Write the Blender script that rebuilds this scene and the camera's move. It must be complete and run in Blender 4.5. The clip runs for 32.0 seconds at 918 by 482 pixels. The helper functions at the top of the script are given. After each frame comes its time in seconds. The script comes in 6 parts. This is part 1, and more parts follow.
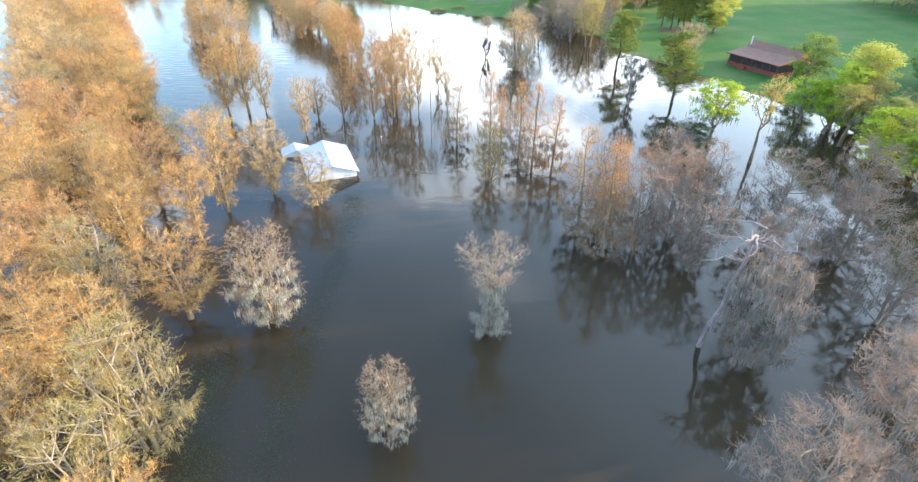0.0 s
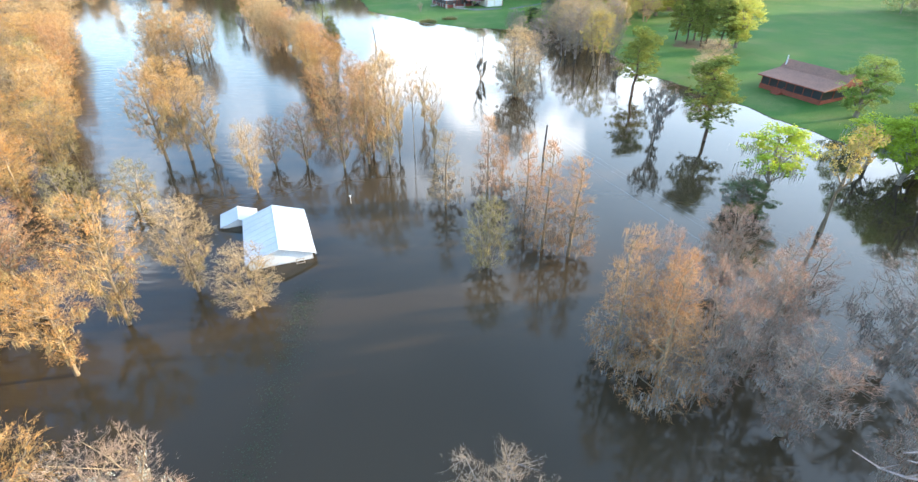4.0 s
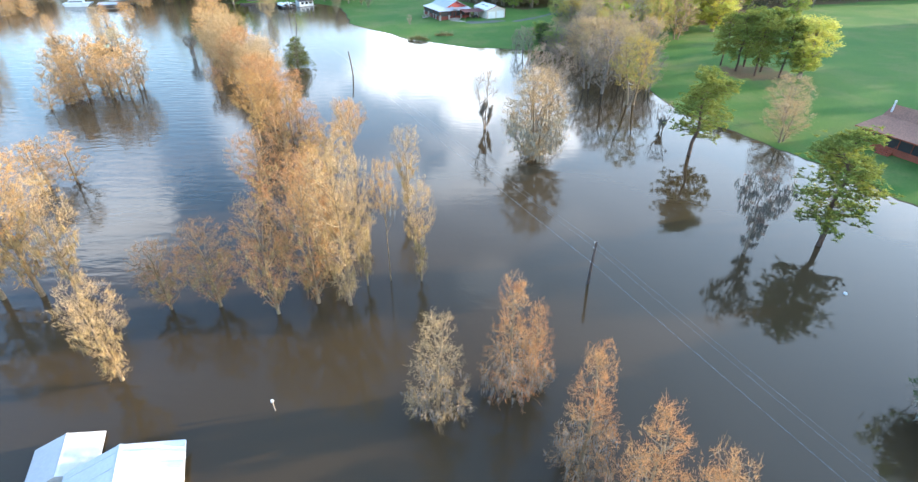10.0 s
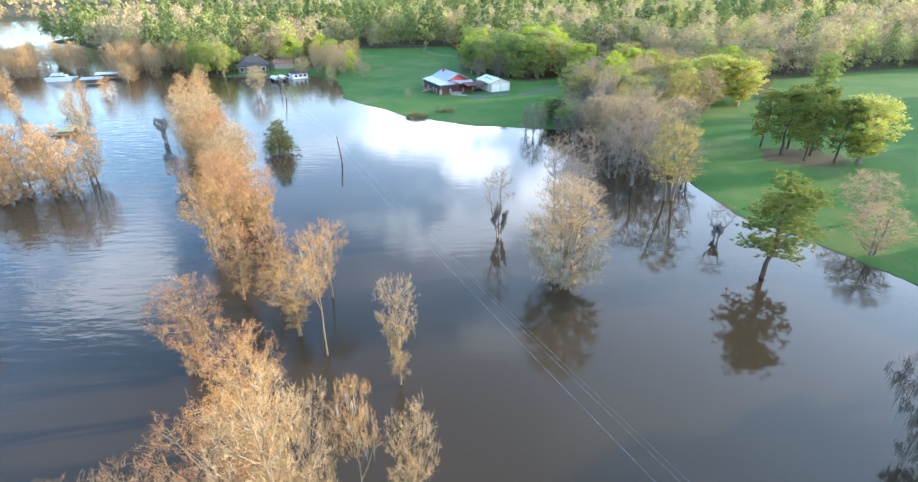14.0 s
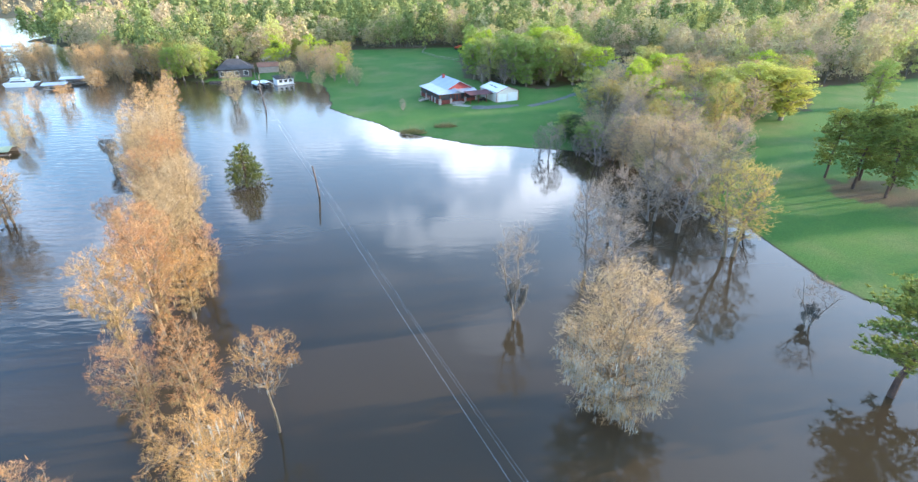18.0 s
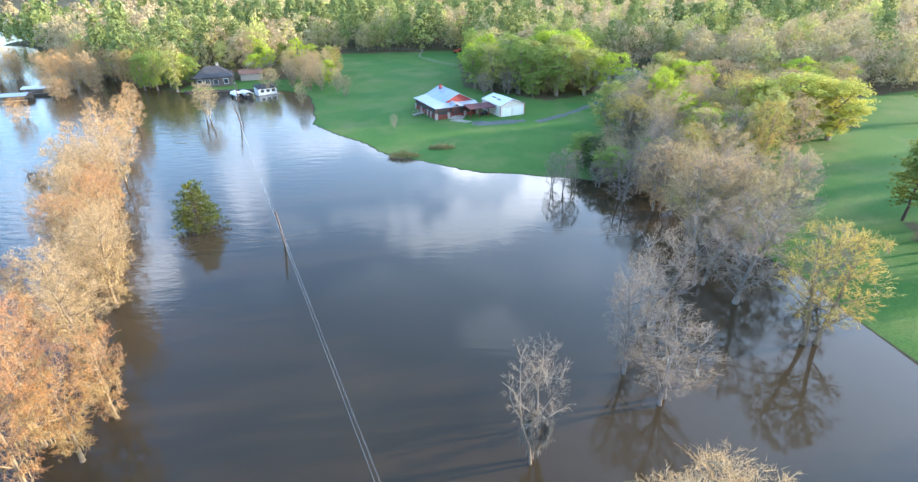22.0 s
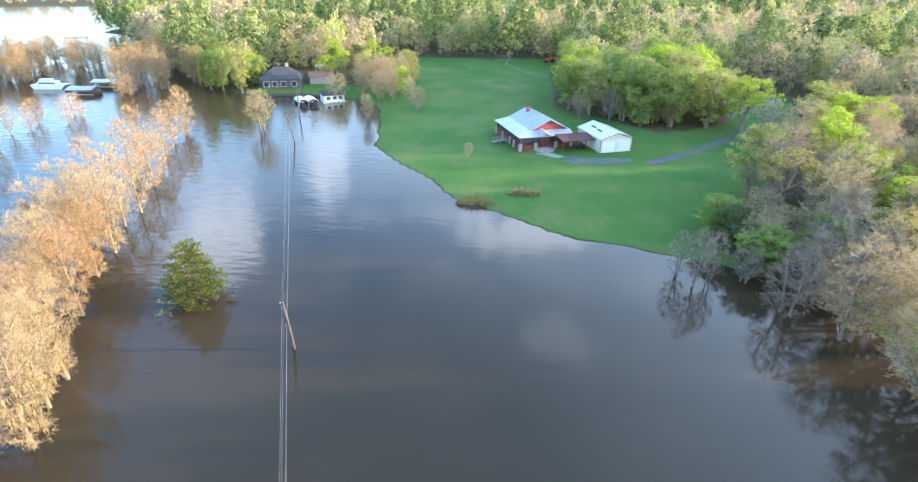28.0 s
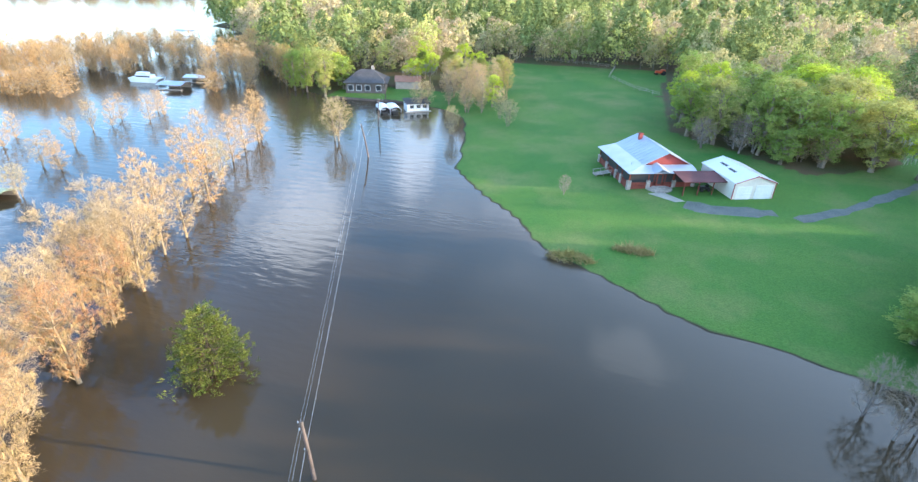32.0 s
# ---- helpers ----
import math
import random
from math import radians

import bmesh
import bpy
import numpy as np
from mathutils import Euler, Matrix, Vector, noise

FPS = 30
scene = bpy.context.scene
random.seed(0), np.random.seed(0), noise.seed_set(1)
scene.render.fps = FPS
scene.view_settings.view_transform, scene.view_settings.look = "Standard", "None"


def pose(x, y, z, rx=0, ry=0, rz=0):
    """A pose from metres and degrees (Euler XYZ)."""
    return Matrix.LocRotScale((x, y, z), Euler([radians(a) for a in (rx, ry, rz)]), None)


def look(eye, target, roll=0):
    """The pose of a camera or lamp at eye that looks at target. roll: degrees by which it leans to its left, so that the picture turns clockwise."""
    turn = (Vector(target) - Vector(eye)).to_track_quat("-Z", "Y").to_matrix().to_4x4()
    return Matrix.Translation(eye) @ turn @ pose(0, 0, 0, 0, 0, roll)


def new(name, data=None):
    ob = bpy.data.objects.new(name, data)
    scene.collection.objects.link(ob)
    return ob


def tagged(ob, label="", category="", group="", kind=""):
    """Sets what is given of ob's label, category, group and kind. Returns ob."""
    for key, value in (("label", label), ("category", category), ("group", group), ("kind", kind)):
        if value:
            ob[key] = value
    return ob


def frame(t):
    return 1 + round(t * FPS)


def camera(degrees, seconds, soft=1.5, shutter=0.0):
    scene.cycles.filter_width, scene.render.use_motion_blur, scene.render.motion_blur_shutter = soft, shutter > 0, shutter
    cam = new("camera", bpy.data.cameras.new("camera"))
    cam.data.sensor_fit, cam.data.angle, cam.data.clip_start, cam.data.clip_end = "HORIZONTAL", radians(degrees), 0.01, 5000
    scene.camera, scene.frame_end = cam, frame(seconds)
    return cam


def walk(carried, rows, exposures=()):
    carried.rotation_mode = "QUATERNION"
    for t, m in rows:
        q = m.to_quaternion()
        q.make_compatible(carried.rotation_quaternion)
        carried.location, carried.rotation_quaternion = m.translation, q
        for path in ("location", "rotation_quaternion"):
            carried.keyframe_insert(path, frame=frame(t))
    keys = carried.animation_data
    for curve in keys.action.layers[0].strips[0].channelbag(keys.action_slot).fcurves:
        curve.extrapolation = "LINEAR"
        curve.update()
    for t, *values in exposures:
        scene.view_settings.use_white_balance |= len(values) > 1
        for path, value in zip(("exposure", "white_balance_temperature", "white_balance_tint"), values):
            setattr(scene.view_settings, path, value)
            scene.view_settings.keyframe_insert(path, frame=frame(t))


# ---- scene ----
cam = camera(83.7, 32.0, 1.4)
PATH = [
    (0, (-0.105, 0.043, 29.311), (-0.094, 1.731, 28.239), 0.2),
    (0.5, (0.102, 2.219, 29.312), (0.115, 3.909, 28.241), 0.2),
    (1, (0.314, 4.459, 29.305), (0.329, 6.15, 28.237), 0.1),
    (1.5, (0.475, 6.782, 29.273), (0.493, 8.474, 28.206), 0.1),
    (2, (0.598, 9.155, 29.22), (0.618, 10.846, 28.151), 0.1),
    (2.5, (0.686, 11.548, 29.177), (0.707, 13.239, 28.11), 0.0),
    (3, (0.71, 13.998, 29.154), (0.732, 15.688, 28.085), -0.1),
    (3.5, (0.682, 16.558, 29.153), (0.708, 18.25, 28.087), 0.0),
    (5.5, (0.805, 26.884, 29.231), (0.838, 28.575, 28.164), -0.0),
    (6, (0.807, 29.514, 29.228), (0.843, 31.205, 28.16), -0.1),
    (6.5, (0.807, 32.177, 29.225), (0.845, 33.867, 28.155), 0.0),
    (7, (0.868, 34.753, 29.249), (0.905, 36.441, 28.177), -0.1),
    (7.5, (0.923, 37.281, 29.289), (0.961, 38.969, 28.218), 0.1),
    (8, (0.961, 39.828, 29.321), (0.999, 41.516, 28.249), -0.0),
    (8.5, (0.918, 42.359, 29.33), (0.958, 44.046, 28.256), -0.0),
    (9, (0.864, 44.872, 29.332), (0.908, 46.56, 28.259), 0.1),
    (9.5, (0.827, 47.371, 29.351), (0.873, 49.058, 28.277), 0.1),
    (10, (0.821, 49.813, 29.427), (0.866, 51.5, 28.352), 0.1),
    (10.5, (0.898, 52.343, 29.527), (0.941, 54.043, 28.475), -0.0),
    (11, (0.972, 54.88, 29.629), (1.011, 56.637, 28.675), 0.1),
    (11.5, (0.991, 57.321, 29.702), (1.03, 59.116, 28.82), -0.2),
    (12, (0.857, 59.689, 29.751), (0.896, 61.481, 28.865), -0.3),
    (12.5, (0.651, 62.001, 29.789), (0.693, 63.792, 28.899), -0.2),
    (13, (0.493, 64.28, 29.811), (0.539, 66.07, 28.919), -0.3),
    (13.5, (0.41, 66.748, 29.857), (0.457, 68.538, 28.965), -0.3),
    (14, (0.393, 69.257, 29.896), (0.44, 71.046, 29.004), -0.4),
    (14.5, (0.407, 71.758, 29.905), (0.455, 73.547, 29.012), -0.5),
    (16.5, (0.662, 81.548, 29.778), (0.71, 83.335, 28.882), -0.4),
    (17, (0.711, 83.861, 29.774), (0.756, 85.648, 28.875), -0.6),
    (17.5, (0.73, 86.073, 29.784), (0.775, 87.859, 28.884), -0.5),
    (18, (0.704, 88.298, 29.805), (0.749, 90.082, 28.903), -0.3),
    (18.5, (0.634, 90.493, 29.822), (0.68, 92.278, 28.92), -0.4),
    (19, (0.566, 92.632, 29.829), (0.613, 94.416, 28.926), -0.4),
    (19.5, (0.685, 94.691, 29.84), (0.732, 96.476, 28.938), -0.4),
    (20, (0.957, 96.732, 29.884), (1.003, 98.516, 28.98), -0.4),
    (20.5, (1.264, 98.781, 29.938), (1.307, 100.564, 29.034), -0.5),
    (21, (1.494, 100.852, 29.998), (1.537, 102.635, 29.093), -0.5),
    (21.5, (1.588, 102.99, 30.06), (1.629, 104.773, 29.154), -0.5),
    (22, (1.612, 105.074, 30.097), (1.653, 106.855, 29.19), -0.5),
    (22.5, (1.59, 107.074, 30.11), (1.632, 108.855, 29.202), -0.4),
    (23, (1.525, 109.015, 30.104), (1.565, 110.797, 29.196), -0.3),
    (23.5, (1.415, 110.939, 30.1), (1.454, 112.721, 29.193), -0.2),
    (24, (1.299, 112.889, 30.121), (1.337, 114.671, 29.214), -0.2),
    (24.5, (1.162, 114.835, 30.161), (1.201, 116.617, 29.254), -0.1),
    (25, (1.041, 116.768, 30.212), (1.08, 118.551, 29.306), -0.1),
    (25.5, (0.938, 118.769, 30.254), (0.949, 120.551, 29.348), 0.1),
    (26, (0.873, 120.865, 30.288), (0.783, 122.645, 29.38), 0.5),
    (26.5, (0.786, 122.918, 30.286), (0.604, 124.691, 29.377), 0.7),
    (28.5, (-0.118, 130.721, 30.151), (-0.376, 132.482, 29.238), 1.1),
    (29, (-0.427, 132.645, 30.126), (-0.761, 134.392, 29.212), 1.3),
    (29.5, (-0.821, 134.547, 30.122), (-1.227, 136.278, 29.206), 1.5),
    (30, (-1.323, 136.46, 30.118), (-1.757, 138.183, 29.2), 1.6),
    (30.5, (-1.902, 138.369, 30.09), (-2.359, 140.086, 29.171), 1.6),
    (31, (-2.54, 140.265, 30.071), (-3.02, 141.975, 29.15), 1.8),
    (31.5, (-3.151, 142.175, 30.025), (-3.652, 143.88, 29.107), 1.8),
    (32, (-3.798, 144.201, 30.02), (-4.313, 145.902, 29.103), 1.8),
]
EXPOSURES = [(0.0, 1.38, 5650, 3.5), (9.0, 1.32, 5600, 4), (14.0, 1.26, 5300, 5), (20.0, 1.28, 5200, 6), (25.0, 1.46, 5300, 5), (32.0, 1.44, 5300, 5)]
walk(cam, [(t, look(eye, target, roll)) for t, eye, target, roll in PATH], EXPOSURES)

# ---- sky and sun ----
SUN_AZ, SUN_EL = 80.0, 10.0          # degrees from +y towards +x, and above the horizon
world = bpy.data.worlds.new("sky")
scene.world = world
world.use_nodes = True


def node(tree, kind, **values):
    n = tree.nodes.new(kind)
    for k, v in values.items():
        if k == "operation":
            n.operation = v
        elif k == "blend":
            n.blend_type = v
        elif isinstance(k, str) and k.startswith("i"):
            n.inputs[int(k[1:])].default_value = v
    return n


CLOUDS = [(4.5, 17.8, 4.5, 2.4, 0.85), (11.5, 20.0, 4.0, 3.2, 0.85), (0.5, 25.4, 8.0, 3.6, 0.42), (9.5, 22.8, 3.6, 1.8, 0.6), (6.0, 37.0, 7.0, 2.6, 0.16), (-36.0, 25.5, 6.5, 4.5, 0.5), (-23.0, 19.0, 3.0, 4.5, 0.35), (-1.5, 13.5, 9.0, 3.6, 0.7), (16.0, 14.0, 8.0, 3.0, 0.5)]


def build_sky():
    t = world.node_tree
    t.nodes.clear()
    link = t.links.new
    sky = t.nodes.new("ShaderNodeTexSky")
    sky.sky_type, sky.sun_disc = "NISHITA", False
    sky.sun_elevation, sky.sun_rotation = radians(SUN_EL), radians(SUN_AZ)
    sky.dust_density, sky.ozone_density = 0.8, 2.0
    coord = t.nodes.new("ShaderNodeTexCoord")
    sep = t.nodes.new("ShaderNodeSeparateXYZ")
    link(coord.outputs["Generated"], sep.inputs[0])
    up = node(t, "ShaderNodeMath", operation="MAXIMUM", i1=0.0)
    link(sep.outputs[2], up.inputs[0])
    den = node(t, "ShaderNodeMath", operation="ADD", i1=0.16)
    link(up.outputs[0], den.inputs[0])
    flat = node(t, "ShaderNodeVectorMath", operation="DIVIDE")
    link(coord.outputs["Generated"], flat.inputs[0])
    link(den.outputs[0], flat.inputs[1])
    big = t.nodes.new("ShaderNodeTexNoise")
    big.inputs["Scale"].default_value, big.inputs["Detail"].default_value = 1.7, 7.0
    big.inputs["Roughness"].default_value = 0.55
    link(flat.outputs[0], big.inputs["Vector"])
    ramp = t.nodes.new("ShaderNodeValToRGB")
    ramp.color_ramp.elements[0].position, ramp.color_ramp.elements[1].position = 0.52, 0.59
    link(big.outputs["Fac"], ramp.inputs[0])
    low = t.nodes.new("ShaderNodeMapRange")                      # more cloud towards the horizon
    low.inputs["From Min"].default_value, low.inputs["From Max"].default_value = 0.55, 0.25
    low.inputs["To Min"].default_value, low.inputs["To Max"].default_value = 0.03, 0.35
    link(up.outputs[0], low.inputs["Value"])
    fac = node(t, "ShaderNodeMath", operation="MULTIPLY")
    link(ramp.outputs[0], fac.inputs[0])
    link(low.outputs[0], fac.inputs[1])
    # single heaped clouds: bearing and height in degrees, half width, half height, density
    bearing = node(t, "ShaderNodeMath", operation="ARCTAN2")
    link(sep.outputs[0], bearing.inputs[0])
    link(sep.outputs[1], bearing.inputs[1])
    height = node(t, "ShaderNodeMath", operation="ARCSINE")
    link(sep.outputs[2], height.inputs[0])
    torn = t.nodes.new("ShaderNodeTexNoise")
    torn.inputs["Scale"].default_value, torn.inputs["Detail"].default_value = 14.0, 6.0
    torn.inputs["Roughness"].default_value = 0.6
    link(coord.outputs["Generated"], torn.inputs["Vector"])
    for az, el, w, h, dense in CLOUDS:
        parts = []
        for src, c, r in ((bearing, az, w), (height, el, h)):
            off = node(t, "ShaderNodeMath", operation="SUBTRACT", i1=radians(c))
            link(src.outputs[0], off.inputs[0])
            div = node(t, "ShaderNodeMath", operation="DIVIDE", i1=radians(r))
            link(off.outputs[0], div.inputs[0])
            sq = node(t, "ShaderNodeMath", operation="POWER", i1=2.0)
            link(div.outputs[0], sq.inputs[0])
            parts.append(sq)
        d = node(t, "ShaderNodeMath", operation="ADD")
        link(parts[0].outputs[0], d.inputs[0])
        link(parts[1].outputs[0], d.inputs[1])
        rough = node(t, "ShaderNodeMath", operation="MULTIPLY_ADD", i1=4.2, i2=-2.1)
        link(torn.outputs["Fac"], rough.inputs[0])
        e = node(t, "ShaderNodeMath", operation="ADD")
        link(d.outputs[0], e.inputs[0])
        link(rough.outputs[0], e.inputs[1])
        soft = t.nodes.new("ShaderNodeMapRange")
        soft.inputs["From Min"].default_value, soft.inputs["From Max"].default_value = 1.1, 0.3
        soft.inputs["To Max"].default_value = dense
        link(e.outputs[0], soft.inputs["Value"])
        most = node(t, "ShaderNodeMath", operation="MAXIMUM")
        link(fac.outputs[0], most.inputs[0])
        link(soft.outputs[0], most.inputs[1])
        fac = most
    haze = t.nodes.new("ShaderNodeMapRange")
    haze.inputs["From Max"].default_value = 0.05
    veil = t.nodes.new("ShaderNodeMapRange")                     # the veil of thin cloud climbs higher on the sun's side
    veil.inputs["From Min"].default_value, veil.inputs["From Max"].default_value = -0.8, 0.6
    veil.inputs["To Min"].default_value, veil.inputs["To Max"].default_value = 0.14, 1.12
    link(sep.outputs[0], veil.inputs["Value"])
    link(veil.outputs[0], haze.inputs["From Min"])
    thick = t.nodes.new("ShaderNodeMapRange")                    # and is thicker there
    thick.inputs["From Min"].default_value, thick.inputs["From Max"].default_value = -0.6, 0.5
    thick.inputs["To Min"].default_value, thick.inputs["To Max"].default_value = 0.15, 0.82
    link(sep.outputs[0], thick.inputs["Value"])
    link(thick.outputs[0], haze.inputs["To Max"])
    link(up.outputs[0], haze.inputs["Value"])
    mix = t.nodes.new("ShaderNodeMix")
    mix.data_type = "RGBA"
    mix.inputs[7].default_value = (12.7, 13.1, 13.6, 1)
    link(haze.outputs[0], mix.inputs[0])
    clear = t.nodes.new("ShaderNodeMapRange")                    # the open sky between the clouds is bright, less so low down
    clear.inputs["From Min"].default_value, clear.inputs["From Max"].default_value = 0.04, 0.35
    clear.inputs["To Min"].default_value, clear.inputs["To Max"].default_value = 1.25, 2.12
    link(up.outputs[0], clear.inputs["Value"])
    air = node(t, "ShaderNodeVectorMath", operation="SCALE")
    link(sky.outputs[0], air.inputs[0])
    link(clear.outputs[0], air.inputs["Scale"])
    cool = node(t, "ShaderNodeVectorMath", operation="MULTIPLY")
    cool.inputs[1].default_value = (0.975, 0.99, 1.02)
    link(air.outputs[0], cool.inputs[0])
    link(cool.outputs[0], mix.inputs[6])
    back = t.nodes.new("ShaderNodeBackground")
    back.inputs["Strength"].default_value = 0.17
    puff = t.nodes.new("ShaderNodeMix")                          # heaped clouds before the veil
    puff.data_type = "RGBA"
    puff.inputs[7].default_value = (20.0, 18.4, 17.6, 1)
    link(fac.outputs[0], puff.inputs[0])
    link(mix.outputs[2], puff.inputs[6])
    link(puff.outputs[2], back.inputs["Color"])
    out = t.nodes.new("ShaderNodeOutputWorld")
    link(back.outputs[0], out.inputs["Surface"])


build_sky()
sun = new("sun", bpy.data.lights.new("sun", "SUN"))
sun.data.energy, sun.data.angle, sun.data.color = 6.6, radians(0.6), (1.0, 0.72, 0.43)
SUN_DIR = Vector((math.sin(radians(SUN_AZ)) * math.cos(radians(SUN_EL)), math.cos(radians(SUN_AZ)) * math.cos(radians(SUN_EL)), math.sin(radians(SUN_EL))))
sun.matrix_world = look(SUN_DIR * 300, (0, 0, 0))


# ---- materials ----
def start_material(name):
    m = bpy.data.materials.new(name)
    m.use_nodes = True
    t = m.node_tree
    t.nodes.clear()
    out = t.nodes.new("ShaderNodeOutputMaterial")
    return m, t, out


def mixed(t, fac, a, b, blend="MIX"):
    n = t.nodes.new("ShaderNodeMix")
    n.data_type, n.blend_type = "RGBA", blend
    for slot, v in ((0, fac), (6, a), (7, b)):
        if isinstance(v, (tuple, float, int)):
            n.inputs[slot].default_value = (*v, 1) if isinstance(v, tuple) and len(v) == 3 else v
        else:
            t.links.new(v, n.inputs[slot])
    return n.outputs[2]


def noise_of(t, scale, detail=4.0, lo=0.35, hi=0.65, world_space=True, stretch=None):
    n = t.nodes.new("ShaderNodeTexNoise")
    n.inputs["Scale"].default_value, n.inputs["Detail"].default_value = scale, detail
    c = t.nodes.new("ShaderNodeNewGeometry" if world_space else "ShaderNodeTexCoord")
    vec = c.outputs["Position" if world_space else "Object"]
    if stretch:
        m = t.nodes.new("ShaderNodeMapping")
        m.inputs["Scale"].default_value = stretch
        t.links.new(vec, m.inputs["Vector"])
        vec = m.outputs[0]
    t.links.new(vec, n.inputs["Vector"])
    r = t.nodes.new("ShaderNodeMapRange")
    r.inputs["From Min"].default_value, r.inputs["From Max"].default_value = lo, hi
    t.links.new(n.outputs["Fac"], r.inputs["Value"])
    return r.outputs[0]


def bump_of(t, height, strength, distance):
    b = t.nodes.new("ShaderNodeBump")
    b.inputs["Strength"].default_value, b.inputs["Distance"].default_value = strength, distance
    t.links.new(height, b.inputs["Height"])
    return b.outputs[0]


def surface(name, a, b, rough=0.8, scale=1.0, fine=20.0, bump=0.3, metal=0.0, distance=0.02, spec=0.5):
    """A solid surface: two colours in patches at one scale, grain at another."""
    m, t, out = start_material(name)
    p = t.nodes.new("ShaderNodeBsdfPrincipled")
    col = mixed(t, noise_of(t, scale), a, b)
    grain = noise_of(t, fine, 3.0)
    col = mixed(t, grain, col, mixed(t, 0.35 if bump > 0.2 else 0.08, col, (0.02, 0.02, 0.02)), "MIX")
    t.links.new(col, p.inputs["Base Color"])
    p.inputs["Roughness"].default_value, p.inputs["Metallic"].default_value = rough, metal
    p.inputs["Specular IOR Level"].default_value = spec if rough < 0.7 else min(spec, 0.15)
    if bump:
        t.links.new(bump_of(t, grain, bump, distance), p.inputs["Normal"])
    t.links.new(p.outputs[0], out.inputs[0])
    return m


def foliage(name, a, b, c=None, glow=0.3, scale=0.35, rough=0.8, spread=(0.78, 1.18)):
    """Leaves or twigs: colour differs from plant to plant and from spray to spray; light shines through."""
    m, t, out = start_material(name)
    info = t.nodes.new("ShaderNodeObjectInfo")
    col = mixed(t, info.outputs["Random"], a, b)
    geo = t.nodes.new("ShaderNodeNewGeometry")
    if c:
        col = mixed(t, noise_of(t, scale, 2.0), col, c)
    isl = t.nodes.new("ShaderNodeMapRange")
    isl.inputs["To Min"].default_value, isl.inputs["To Max"].default_value = spread
    t.links.new(geo.outputs["Random Per Island"], isl.inputs["Value"])
    col = mixed(t, 1.0, col, isl.outputs[0], "MULTIPLY")
    d = t.nodes.new("ShaderNodeBsdfPrincipled")
    d.inputs["Roughness"].default_value, d.inputs["Specular IOR Level"].default_value = rough, 0.2
    s = t.nodes.new("ShaderNodeBsdfTranslucent")
    t.links.new(col, d.inputs["Base Color"])
    t.links.new(col, s.inputs["Color"])
    mx = t.nodes.new("ShaderNodeMixShader")
    mx.inputs[0].default_value = glow
    t.links.new(d.outputs[0], mx.inputs[1])
    t.links.new(s.outputs[0], mx.inputs[2])
    t.links.new(mx.outputs[0], out.inputs[0])
    return m


BARK = surface("bark", (0.24, 0.19, 0.14), (0.34, 0.28, 0.21), 0.9, 1.2, 9.0, 0.6)
BARK_PALE = surface("pale_bark", (0.33, 0.245, 0.145), (0.23, 0.17, 0.105), 0.85, 1.0, 9.0, 0.5)
BARK_PINE = surface("pine_bark", (0.16, 0.10, 0.07), (0.10, 0.07, 0.055), 0.9, 1.4, 9.0, 0.6)
BARK_ASH = surface("ash_grey_bark", (0.29, 0.25, 0.21), (0.21, 0.175, 0.15), 0.85, 1.0, 9.0, 0.4)
DEADWOOD = surface("dead_wood", (0.42, 0.33, 0.29), (0.27, 0.20, 0.18), 0.8, 1.3, 12.0, 0.4)
TWIG_ORANGE = foliage("orange_twigs", (0.49, 0.235, 0.07), (0.47, 0.265, 0.085), (0.50, 0.325, 0.12))
TWIG_RED = foliage("reddish_twigs", (0.44, 0.20, 0.08), (0.43, 0.22, 0.09), (0.45, 0.265, 0.115))
# tan greyed in the colour to stand in for shade on the mossy bushes
TWIG_DUSK = foliage("shade_greyed_tan_twigs", (0.34, 0.22, 0.14), (0.32, 0.22, 0.15), (0.32, 0.235, 0.165))
TWIG_PEACH = foliage("peach_twigs", (0.50, 0.29, 0.11), (0.49, 0.30, 0.12), (0.50, 0.33, 0.15))
TWIG_BUD = foliage("budding_twigs", (0.42, 0.34, 0.17), (0.40, 0.33, 0.18), (0.46, 0.36, 0.16))
# rust dulled in the colour itself, for flood trees that stand in shade
TWIG_SHADE = foliage("shade_dulled_rust_twigs", (0.35, 0.195, 0.125), (0.31, 0.195, 0.135), (0.31, 0.225, 0.17))
TWIG_TAN = foliage("tan_twigs", (0.47, 0.32, 0.15), (0.45, 0.315, 0.16), (0.45, 0.335, 0.18))
TWIG_OLIVE = foliage("olive_twigs", (0.29, 0.24, 0.075), (0.25, 0.22, 0.08), (0.33, 0.26, 0.11))
TWIG_GREY = foliage("grey_twigs", (0.29, 0.235, 0.18), (0.25, 0.205, 0.155), (0.33, 0.25, 0.165))
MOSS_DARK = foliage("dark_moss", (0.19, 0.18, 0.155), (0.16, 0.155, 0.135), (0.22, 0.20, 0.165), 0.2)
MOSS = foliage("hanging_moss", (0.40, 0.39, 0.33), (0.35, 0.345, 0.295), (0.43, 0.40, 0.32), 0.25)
# moss with the low sun's gold put into its colour
MOSS_SUN = foliage("sun_toned_moss", (0.36, 0.275, 0.13), (0.32, 0.25, 0.125), (0.39, 0.285, 0.125), 0.25)
# moss with shade put into its colour, for the shaded trees
MOSS_SHADE = foliage("shade_toned_moss", (0.30, 0.27, 0.23), (0.25, 0.225, 0.20), (0.32, 0.27, 0.22), 0.2)
